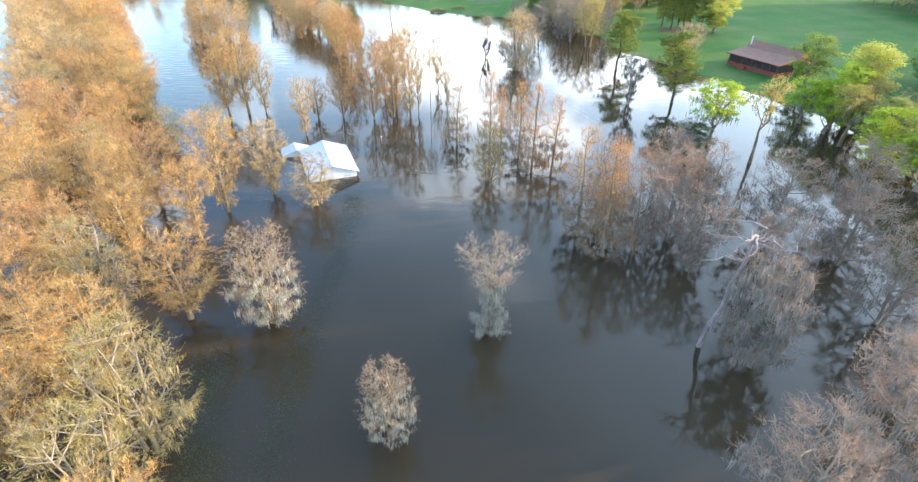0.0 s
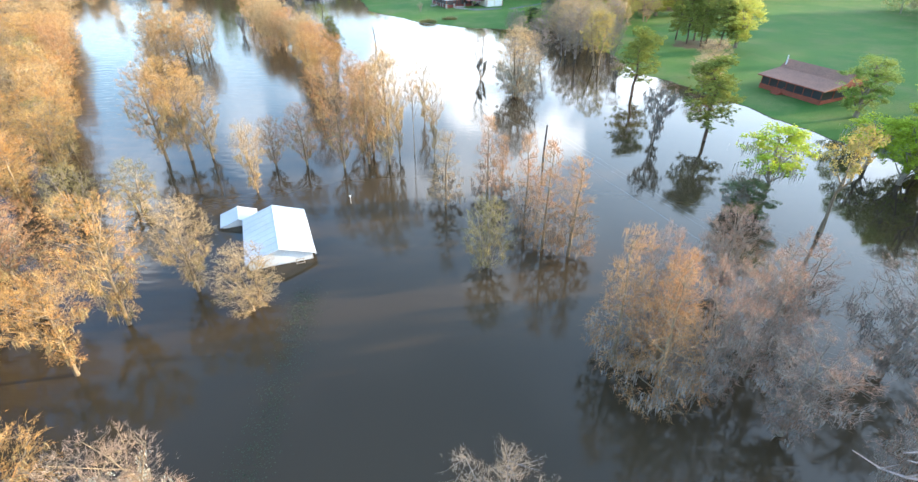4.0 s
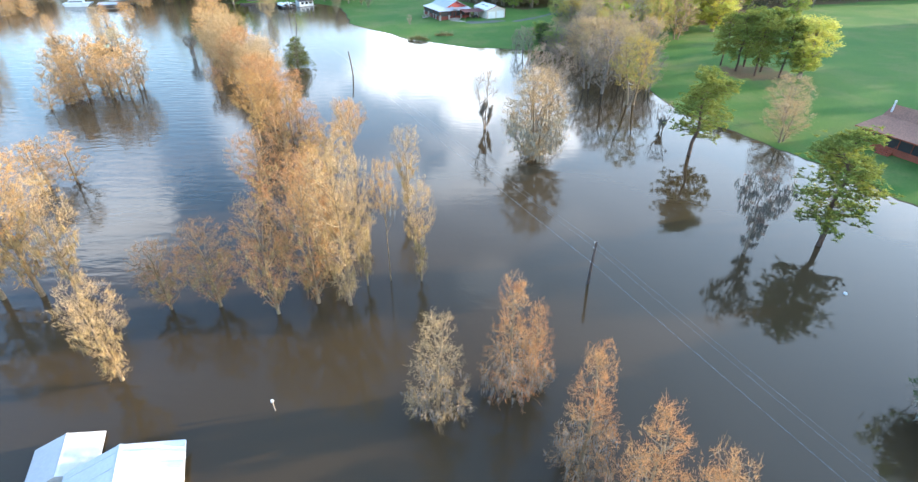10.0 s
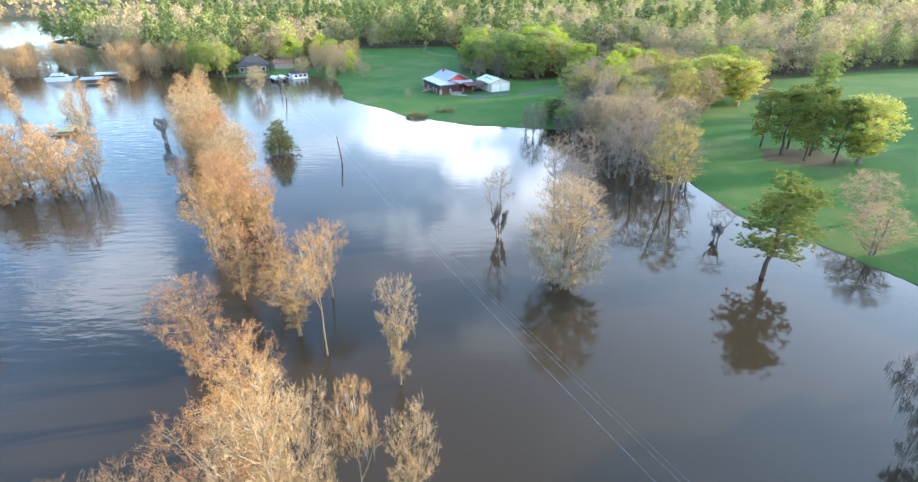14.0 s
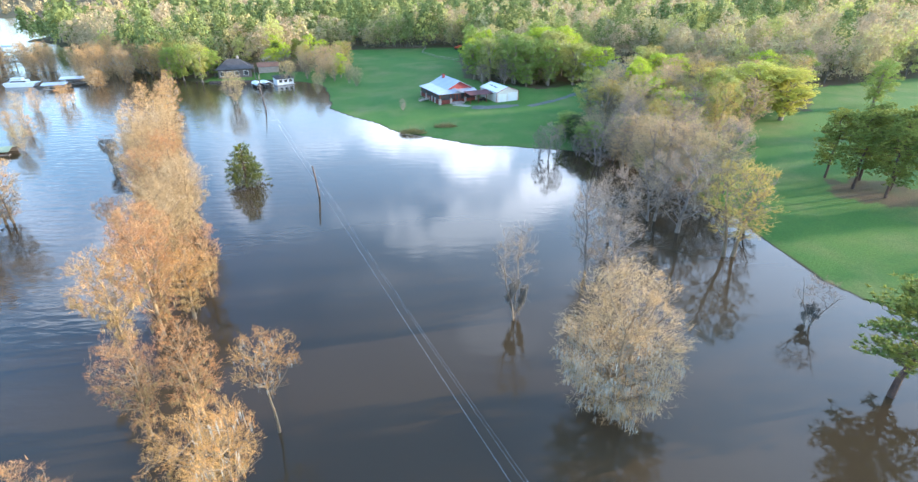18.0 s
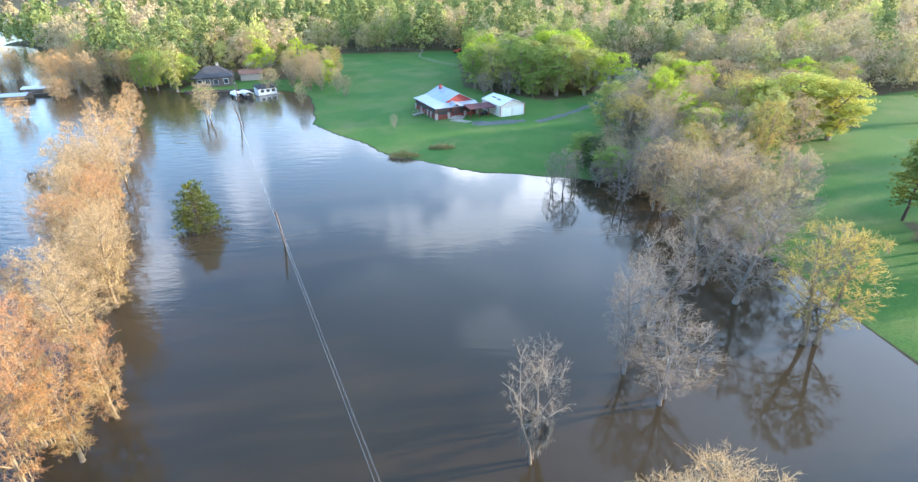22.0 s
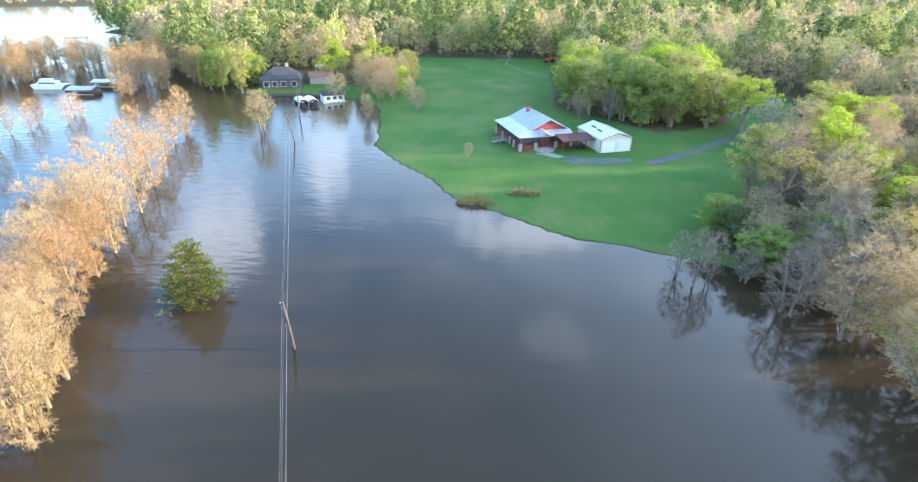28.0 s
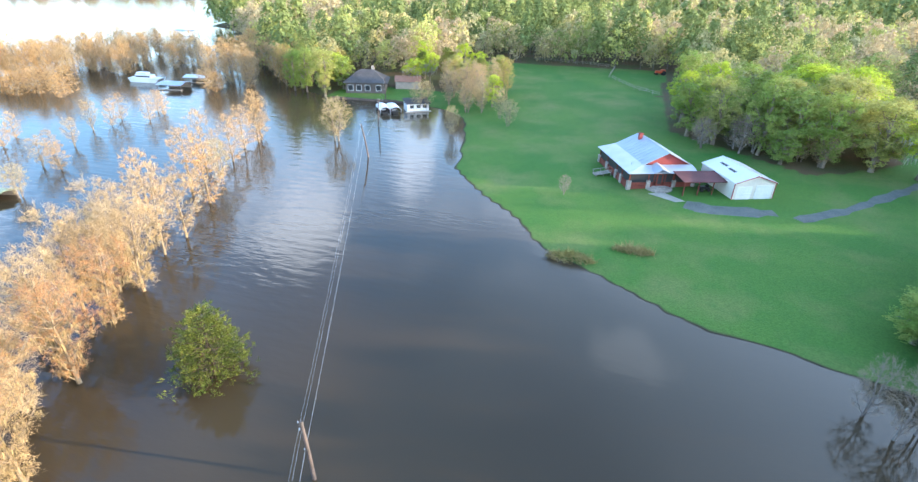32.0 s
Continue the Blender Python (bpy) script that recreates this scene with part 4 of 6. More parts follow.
def build_ground():
    xs, ys = axis(-4000, 4000, -90, 110, 2.0), axis(-390, 4400, 60, 350, 2.0)
    X, Y = np.meshgrid(xs, ys)
    P = np.stack([X.ravel(), Y.ravel()], 1)
    Z = heights(P)
    nx, ny = len(xs), len(ys)
    i = (np.arange(ny - 1)[:, None] * nx + np.arange(nx - 1)[None]).ravel()
    F = np.stack([i, i + 1, i + nx + 1, i + nx], 1)
    me = mesh_of("ground", np.column_stack([P, Z]).tolist(), F.tolist())
    me.materials.append(GRASS)
    mid = P
    lawn = inside(mid, LAWN_A) | inside(mid, LAWN_B) | inside(mid, LAWN_C)
    lawn &= np.hypot((mid[:, 0] - 66) * 0.9, mid[:, 1] - 158.5) > 6.0 + 1.5 * np.sin(mid[:, 0] * 1.3) * np.cos(mid[:, 1] * 0.9)
    lawn |= (mid[:, 1] > 264) & (mid[:, 1] < 285) & (mid[:, 0] > -82) & (mid[:, 0] < -40)
    me.attributes.new("lawn", "FLOAT", "POINT").data.foreach_set("value", lawn.astype(np.float32))
    me.polygons.foreach_set("use_smooth", np.ones(len(F), bool))
    tagged(new("ground", me), "green lawn sloping to the flooded shore, leaf litter under woods", "ground", kind="structure")


build_ground()
water = mesh_of("water", [(-4400, -390, 0), (4400, -390, 0), (4400, 4400, 0), (-4400, 4400, 0)], [(0, 1, 2, 3)], WATER)
tagged(new("water", water), "calm brown flood water mirroring sky and trees", "water", kind="structure")


def ribbon(name, line, width, material, label, category, lift=0.03):
    """A path of that width laid over the ground."""
    pts = []
    for a, b in zip(line[:-1], line[1:]):
        n = max(2, int(math.dist(a, b) / 1.5))
        pts += [(a[0] + (b[0] - a[0]) * i / n, a[1] + (b[1] - a[1]) * i / n) for i in range(n)]
    pts.append(line[-1])
    V, F = [], []
    for i, p in enumerate(pts):
        a, b = pts[max(i - 1, 0)], pts[min(i + 1, len(pts) - 1)]
        d = Vector((b[0] - a[0], b[1] - a[1], 0)).normalized()
        w = width * (1 + 0.22 * math.sin(i * 1.7) + 0.2 * math.sin(i * 0.6) + 0.12 * math.sin(i * 2.9))
        for s in (-1, -0.33, 0.33, 1):
            x, y = p[0] - d.y * s * w / 2, p[1] + d.x * s * w / 2
            V.append((x, y, ground_z(x, y) + (lift if abs(s) < 1 else 0.004)))
    for i in range(len(pts) - 1):
        for k in range(3):
            F.append((i * 4 + k, i * 4 + 4 + k, i * 4 + 5 + k, i * 4 + 1 + k))
    return tagged(new(name, mesh_of(name, V, F, material)), label, category, kind="structure")


ribbon("road", [(22, 219.5), (30, 226), (46, 243), (58, 260), (66, 279), (66, 300)], 1.7, GRAVEL, "narrow bluish gravel drive through the lawn", "driveway")
ribbon("road", [(7.5, 220.5), (11, 219.5), (15, 220), (19.5, 221)], 2.8, GRAVEL, "bluish gravel apron before the carport", "driveway")


# ---- buildings ----
TURN = 23.4                                     # the houses stand at this angle


def flooded_shed():
    m = pose(-17.75, 65.6, 0, 0, 0, 20.3)
    ob = thing("flooded_shed", m, "white metal-roofed shed flooded up to its eaves", "shed")
    w, l, e, r = 3.05, 4.6, 0.82, 1.98
    part("wall", prism([(-w, -0.7), (w, -0.7), (w, e), (0, r - 0.16), (-w, e)], -l + 0.05, l - 0.05), GREYWALL, ob, "pale grey metal wall")
    for s in (-1, 1):
        part("roof_panel", slab([(0, -l - 0.25, r), (s * (w + 0.3), -l - 0.25, e - 0.02), (s * (w + 0.3), l + 0.25, e - 0.02), (0, l + 0.25, r)][::s], 0.07), TIN_WHITE, ob)
        part("fascia", boxes((s * (w + 0.3) - 0.03, -l - 0.25, e - 0.22, s * (w + 0.3) + 0.03, l + 0.25, e - 0.09), bevel=0.01), WHITE, ob)
        for k in range(9):
            y = -l + 0.25 + k * (2 * l - 0.5) / 8
            part("roof_seam", slab([(s * 0.12, y - 0.015, r - 0.015), (s * (w + 0.28), y - 0.015, e + 0.005), (s * (w + 0.28), y + 0.015, e + 0.005), (s * 0.12, y + 0.015, r - 0.015)][::s], 0.03), TIN_WHITE, ob)
    part("ridge_cap", prism([(-0.16, r - 0.03), (0, r + 0.05), (0.16, r - 0.03), (0, r - 0.01)], -l - 0.26, l + 0.26), TIN_WHITE, ob)
    lad = thing("ladder", m @ pose(1.75, -l - 0.55, 0), "small pale wooden ladder frame leaning out of the water", "ladder")
    for x in (-0.42, 0.42):
        part("rail", cylinder([(x, 0, -0.4), (x * 0.8, 0.25, 0.5)], 0.05, 0.05, 6), PALE_WOOD, lad)
    for z in (0.05, 0.45):
        part("rung", cylinder([(-0.45, 0.1 + z * 0.28, z), (0.45, 0.1 + z * 0.28, z)], 0.04, 0.04, 6), PALE_WOOD, lad)
    an = thing("flooded_shed", pose(-23.5, 70.3, 0, 0, 0, 20.3), "small white metal-roofed lean-to shed flooded to its eaves", "shed")
    w, l, e, r = 1.75, 1.65, 0.25, 0.95
    part("wall", prism([(-w, -0.7), (w, -0.7), (w, e), (0, r - 0.14), (-w, e)], -l + 0.2, l - 0.05), GREYWALL, an)
    for s in (-1, 1):
        part("roof_panel", slab([(0, -l, r), (s * (w + 0.25), -l, e - 0.02), (s * (w + 0.25), l, e - 0.02), (0, l, r)][::s], 0.06), TIN_WHITE, an)
    part("ridge_cap", prism([(-0.12, r - 0.03), (0, r + 0.04), (0.12, r - 0.03), (0, r - 0.01)], -l - 0.01, l + 0.01), TIN_WHITE, an)
    for x, y in ((-1.7, -1.5), (1.6, -1.5)):
        part("post", cylinder([(x, y, -0.8), (x, y, 0.3)], 0.06, 0.06, 8), PALE_WOOD, an)


def farm_house():
    z = ground_z(3, 230) - 0.15
    ob = thing("farm_house", pose(-0.8, 223.8, z, 0, 0, TURN), "red farmhouse with pale tin roof and wraparound screened porch", "house")
    part("foundation", boxes((0.15, 0.15, -0.6, 11.0, 13.7, 0.45), bevel=0.03), REDBROWN, ob)
    part("wall", boxes((3.0, 2.4, 0.45, 10.9, 13.6, 3.0), bevel=0.02), RED, ob, "red board wall")
    part("gable", prism([(3.0, 3.0), (10.95, 3.0), (7.0, 4.95)], 2.5, 13.6), RED, ob, "red gable end")
    part("porch_screen", boxes((0.32, 0.32, 0.95, 0.36, 13.5, 2.45), (0.32, 0.32, 0.95, 10.8, 0.36, 2.45)), DARK, ob, "dark insect screen")
    part("porch_wall", boxes((0.22, 0.22, 0.45, 0.34, 13.6, 0.95), (0.36, 0.22, 0.45, 4.2, 0.34, 0.95), (6.0, 0.22, 0.45, 10.9, 0.34, 0.95)), REDBROWN, ob)
    part("roof_panel", slab([(7.0, 2.1, 5.1), (3.0, 2.1, 3.15), (3.0, 14.0, 3.15), (7.0, 14.0, 5.1)], 0.08), TIN, ob, "pale blue-grey tin roof slope")
    part("roof_panel", slab([(7.0, 2.1, 5.1), (7.0, 14.0, 5.1), (11.3, 14.0, 3.0), (11.3, 2.1, 3.0)], 0.08), TIN, ob)
    part("porch_roof", slab([(3.0, 2.2, 3.16), (-0.15, -0.15, 2.55), (-0.15, 14.0, 2.55), (3.0, 14.0, 3.16)], 0.07), TIN, ob)
    part("porch_roof", slab([(3.0, 2.2, 3.17), (11.2, 2.2, 3.17), (11.2, -0.15, 2.55), (-0.15, -0.15, 2.55)], 0.07), TIN, ob)
    part("porch_gable_roof", slab([(5.2, -0.35, 3.25), (3.9, -0.35, 2.6), (3.9, 2.0, 2.9), (5.2, 2.3, 3.55)], 0.06), TIN, ob)
    part("porch_gable_roof", slab([(5.2, -0.35, 3.25), (5.2, 2.3, 3.55), (6.5, 2.0, 2.9), (6.5, -0.35, 2.6)], 0.06), TIN, ob)
    part("ridge_cap", prism([(6.82, 5.04), (7.0, 5.16), (7.18, 5.04), (7.0, 5.1)], 2.05, 14.05), TIN, ob)
    for k in range(11):
        y = 2.9 + k * 1.05
        part("roof_seam", slab([(6.9, y - 0.02, 5.07), (6.9, y + 0.02, 5.07), (3.05, y + 0.02, 3.2), (3.05, y - 0.02, 3.2)], 0.03), TIN, ob)
    for x, y in ((0.3, 0.3), (3.4, 0.3), (0.3, 3.2), (0.3, 5.4), (0.3, 9.6), (0.3, 13.3), (7.6, 0.3), (10.8, 0.3)):
        p = part("pillar", boxes((x - 0.3, y - 0.3, -0.4, x + 0.3, y + 0.3, 1.3), bevel=0.04), STONE, ob, "stone porch pillar")
        part("post", boxes((x - 0.1, y - 0.1, 1.3, x + 0.1, y + 0.1, 2.52), bevel=0.01), REDBROWN, p)
    door = part("door", boxes((4.75, 0.2, 0.45, 5.65, 0.28, 2.4), bevel=0.01), REDBROWN, ob, "red-brown screen door")
    part("pane", boxes((4.9, 0.18, 0.7, 5.5, 0.2, 2.2)), DARK, door)
    for x in (4.3, 4.7, 5.7, 6.1):
        part("post", boxes((x - 0.06, 0.14, 0.45, x + 0.06, 0.26, 2.5), bevel=0.01), REDBROWN, ob)
    for x in (4.4, 9.0):
        w = part("window", boxes((x, 2.36, 1.0, x + 1.0, 2.42, 2.3), bevel=0.01), WHITE, ob)
        part("pane", boxes((x + 0.08, 2.34, 1.08, x + 0.92, 2.36, 2.22)), GLASS, w)
    ch = part("chimney", boxes((5.9, 11.2, 4.2, 6.5, 11.8, 5.6), bevel=0.03), RED, ob, "red brick chimney")
    part("chimney_cap", boxes((5.82, 11.12, 5.6, 6.58, 11.88, 5.72), bevel=0.02), REDBROWN, ch)
    part("vent_pipe", cylinder([(1.6, 3.2, 2.8), (1.6, 3.2, 3.25)], 0.07, 0.07, 8), TIN_WHITE, ob)
    st = thing("steps", pose(-0.8, 223.8, z, 0, 0, TURN) @ pose(5.2, 0.1, 0), "half-round stone steps before the porch door", "steps")
    for k, r in enumerate((2.1, 1.65, 1.2)):
        bm = bmesh.new()
        a = [(math.cos(math.pi + math.pi * i / 12) * r, math.sin(math.pi + math.pi * i / 12) * r) for i in range(13)]
        lo = [bm.verts.new((x, y, -0.4)) for x, y in a]
        hi = [bm.verts.new((x, y, 0.15 + 0.13 * k)) for x, y in a]
        bm.faces.new(hi)
        for i in range(12):
            bm.faces.new((lo[i], lo[i + 1], hi[i + 1], hi[i]))
        part("step", bm, STONE, st)
    rp = thing("ramp", pose(-0.8, 223.8, z, 0, 0, TURN) @ pose(-0.1, 6.9, 0), "weathered wooden access ramp against the porch", "ramp")
    for k in range(9):
        x = -0.2 - k * 0.3
        part("plank", boxes((x - 0.28, -0.7, 0.42 - k * 0.05 - 0.05, x, 0.7, 0.42 - k * 0.05), bevel=0.01), PALE_WOOD, rp)
    for y in (-0.75, 0.75):
        part("rail", cylinder([(-0.1, y, 0.95), (-2.8, y, 0.55)], 0.05, 0.05, 6), PALE_WOOD, rp)
        for x in (-0.2, -1.5, -2.7):
            part("post", cylinder([(x, y, -0.3), (x, y, 0.92 + (x + 0.2) * 0.14)], 0.05, 0.05, 6), PALE_WOOD, rp)


def garage():
    z = ground_z(17, 228) - 0.1
    m = pose(14.2, 224.4, z, 0, 0, TURN)
    ob = thing("garage", m, "cream metal garage with white roof, red trim and two white doors", "garage")
    w, l, e, r = 6.5, 9.3, 2.65, 3.75
    part("wall", prism([(0, -0.6), (w, -0.6), (w, e), (w / 2, r - 0.08), (0, e)], 0, l), CREAM, ob)
    for a, b, s in ((-0.15, w / 2, 1), (w + 0.15, w / 2, -1)):
        part("roof_panel", slab([(b, -0.2, r), (a, -0.2, e - 0.02), (a, l + 0.2, e - 0.02), (b, l + 0.2, r)][::s], 0.06), TIN_WHITE, ob)
    part("ridge_cap", prism([(w / 2 - 0.15, r - 0.03), (w / 2, r + 0.05), (w / 2 + 0.15, r - 0.03), (w / 2, r)], -0.21, l + 0.21), TIN_WHITE, ob)
    for x in (0, w):
        part("corner_trim", boxes((x - 0.06, -0.05, -0.3, x + 0.06, 0.06, e), bevel=0.01), RED, ob, "red corner trim")
    for a in (0, w):
        part("rake_trim", slab([(w / 2, -0.24, r + 0.01), (a, -0.24, e), (a, -0.19, e), (w / 2, -0.19, r + 0.01)], 0.12), RED, ob)
    for x, d, h in ((0.55, 2.3, 2.05), (3.45, 2.6, 2.25)):
        dr = part("door", boxes((x, -0.06, 0.02, x + d, 0.02, h), bevel=0.01), WHITE, ob, "white roll-up door")
        for k in range(4):
            part("door_panel", boxes((x + 0.05, -0.085, 0.06 + k * h / 4, x + d - 0.05, -0.06, (k + 1) * h / 4 - 0.02), bevel=0.008), WHITE, dr)
    for x, y in ((1.9, 3.0), (2.1, 5.6)):
        part("skylight", slab([(x, y, e + x * 0.338 + 0.02), (x - 0.4, y, e + x * 0.338 - 0.115), (x - 0.4, y + 1.9, e + x * 0.338 - 0.115), (x, y + 1.9, e + x * 0.338 + 0.02)], 0.03), SLATE, ob, "dark roof light strip")
    cp = thing("carport", pose(-0.8, 223.8, z, 0, 0, TURN) @ pose(7.2, -3.6, 0), "open carport with flat maroon metal roof on posts", "carport")
    part("roof", slab([(0, 0, 2.15), (7.2, 0, 2.15), (7.2, 4.0, 2.5), (0, 4.0, 2.5)], 0.12), MAROON, cp)
    for x in (0.2, 2.5, 4.8, 7.0):
        for y in (0.2, 3.8):
            part("post", boxes((x - 0.07, y - 0.07, -0.4, x + 0.07, y + 0.07, 2.08 + 0.08 * y), bevel=0.01), REDBROWN, cp)
    mow = thing("lawn_mower", pose(-0.8, 223.8, z, 0, 0, TURN) @ pose(11.6, -1.8, 0.05), "dark garden tractor parked under the carport", "mower")
    part("body", boxes((-0.8, -0.35, 0.25, 0.2, 0.35, 0.75), (0.2, -0.3, 0.3, 0.9, 0.3, 0.55), bevel=0.06), DARK, mow)
    part("seat", boxes((0.25, -0.25, 0.55, 0.7, 0.25, 0.95), bevel=0.08), RUBBER, mow)
    for x in (-0.55, 0.6):
        for y in (-0.42, 0.42):
            part("wheel", cylinder([(x, y - 0.1, 0.26), (x, y + 0.1, 0.26)], 0.28, 0.28, 12), RUBBER, mow)
    pd = slab([(x, y, ground_z(x, y) + 0.05) for x, y in ((2.4, 223.2), (4.6, 224.2), (7.6, 221.6), (6.2, 220.9))], 0.25)
    me = bpy.data.meshes.new("pavement")
    pd.to_mesh(me)
    pd.free()
    me.materials.append(CONCRETE)
    tagged(new("pavement", me), "pale concrete pad on the lawn before the porch", "pavement", kind="structure")


def red_lodge():
    z = ground_z(66, 114) - 0.1
    m = pose(62.2, 121.4, z, 0, 0, -68)
    ob = thing("lakeside_house", m, "red-brown house with brown roof and dark screened porch", "house")
    L, D, e, k, r = 13.0, 13.4, 2.75, 3.55, 4.95
    part("foundation", boxes((0.2, 0.2, -0.9, L - 0.2, D - 0.2, 0.25), bevel=0.03), STONE, ob)
    part("skirt", boxes((0.08, 0.06, -0.7, L - 0.08, 0.16, 0.85), (0.08, 0.18, -0.7, 0.18, D - 0.2, 0.85), (L - 0.18, 0.18, -0.7, L - 0.08, D - 0.2, 0.85), bevel=0.01), LODGE_RED, ob, "red-brown boarded porch skirt")
    part("wall", boxes((2.4, 3.2, 0.25, L - 2.4, D - 0.4, e + 0.35), bevel=0.02), LODGE_RED, ob)
    part("porch_screen", boxes((0.2, 0.24, 0.85, L - 0.2, 0.28, e - 0.1), (0.22, 0.3, 0.85, 0.26, D - 0.3, e - 0.1), (L - 0.26, 0.3, 0.85, L - 0.22, D - 0.3, e - 0.1)), DARK, ob, "dark porch screen")
    for q in range(8):
        x = 0.2 + q * (L - 0.4) / 7
        part("post", boxes((x - 0.05, 0.12, 0.3, x + 0.05, 0.23, e), bevel=0.01), LODGE_RED, ob)
    for y in (3.3, 6.6, 9.9, D - 0.3):
        for x in (0.16, L - 0.16):
            part("post", boxes((x - 0.06, y - 0.05, 0.3, x + 0.06, y + 0.05, e), bevel=0.01), LODGE_RED, ob)
    part("rail", boxes((0.1, 0.02, 0.85, L - 0.1, 0.13, 0.97), bevel=0.01), LODGE_RED, ob)
    part("roof_panel", slab([(-0.4, 5.2, k), (-0.5, -0.5, e - 0.08), (L + 0.5, -0.5, e - 0.08), (L + 0.4, 5.2, k)], 0.14), BROWNROOF, ob, "brown shingled porch roof")
    part("roof_panel", slab([(-0.3, D / 2, r), (-0.4, 5.2, k + 0.01), (L + 0.4, 5.2, k + 0.01), (L + 0.3, D / 2, r)], 0.14), BROWNROOF, ob)
    part("roof_panel", slab([(-0.3, D / 2, r), (L + 0.3, D / 2, r), (L + 0.4, D + 0.4, e - 0.05), (-0.4, D + 0.4, e - 0.05)], 0.14), BROWNROOF, ob)
    for x in (-0.28, L + 0.16):
        end = part("gable", prism([(0.1, e - 0.25), (D - 0.2, e - 0.25), (D / 2, r - 0.25), (5.2, k - 0.25)], x, x + 0.1), LODGE_RED, ob)
        end.matrix_basis = Matrix(((0, 1, 0, 0), (1, 0, 0, 0), (0, 0, 1, 0), (0, 0, 0, 1)))
    part("fascia", boxes((-0.5, -0.54, e - 0.26, L + 0.5, -0.5, e - 0.07), bevel=0.01), LODGE_RED, ob)
    part("flue", cylinder([(0.2, 5.8, k - 0.2), (0.2, 5.8, k + 2.2)], 0.14, 0.14, 8), TIN_WHITE, ob, "pale metal flue")
    st = thing("steps", m @ pose(4.6, 0.0, 0), "red-brown wooden steps up to the porch", "steps")
    for q in range(4):
        part("step", boxes((-0.9, -1.4 + q * 0.3, -0.5, 0.9, -1.1 + q * 0.3, 0.0 + q * 0.2), bevel=0.01), LODGE_RED, st)
    for x in (-0.95, 0.95):
        part("rail", cylinder([(x, -1.4, 0.75), (x, -0.1, 1.4)], 0.04, 0.04, 6), LODGE_RED, st)


def lake_house():
    z = ground_z(-72, 277)
    ob = thing("lake_house", pose(-77.5, 273.6, z - 0.1, 0, 0, 20), "brown-grey lake house with hipped slate-grey roof", "house")
    L, D, e, r = 11.5, 9.5, 2.9, 5.8
    part("wall", boxes((0.3, 0.3, -0.6, L - 0.3, D - 0.3, e), bevel=0.02), DARKWALL, ob)
    a, b = (3.9, D / 2, r), (L - 3.9, D / 2, r)
    c = [(-0.4, -0.4, e), (L + 0.4, -0.4, e), (L + 0.4, D + 0.4, e), (-0.4, D + 0.4, e)]
    for q in ((c[0], c[1], b, a), (c[2], c[3], a, b), (c[1], c[2], b), (c[3], c[0], a)):
        part("roof_panel", slab(q, 0.12), SLATE, ob)
    for x in (0.9, 3.2, 5.6, 8.6):
        w = part("window", boxes((x, 0.22, 0.7, x + 1.5, 0.32, 2.3), bevel=0.01), WHITE, ob)
        part("pane", boxes((x + 0.1, 0.2, 0.8, x + 1.4, 0.22, 2.2)), GLASS, w)
    part("chimney", boxes((7.0, 5.4, 4.2, 7.8, 6.2, 6.6), bevel=0.03), STONE, ob)
    wing = thing("outbuilding", pose(-66.5, 283.5, z, 0, 0, 20), "low brown-roofed outbuilding beside the lake house", "shed")
    part("wall", boxes((0, 0, -0.5, 7, 5, 2.4), bevel=0.02), PALE_WOOD, wing)
    part("roof_panel", slab([(-0.3, 2.5, 3.6), (-0.3, -0.3, 2.4), (7.3, -0.3, 2.4), (7.3, 2.5, 3.6)], 0.1), BROWNROOF, wing)
    part("roof_panel", slab([(-0.3, 2.5, 3.6), (7.3, 2.5, 3.6), (7.3, 5.3, 2.4), (-0.3, 5.3, 2.4)], 0.1), BROWNROOF, wing)
    sea = thing("retaining_wall", pose(-78, 267.5, -0.6, 0, 0, 6), "low dark timber retaining wall at the waterline", "wall")
    for k in range(14):
        part("plank", boxes((k * 1.5, 0, 0, k * 1.5 + 1.46, 0.2, 1.15), bevel=0.02), POLE_WOOD, sea)


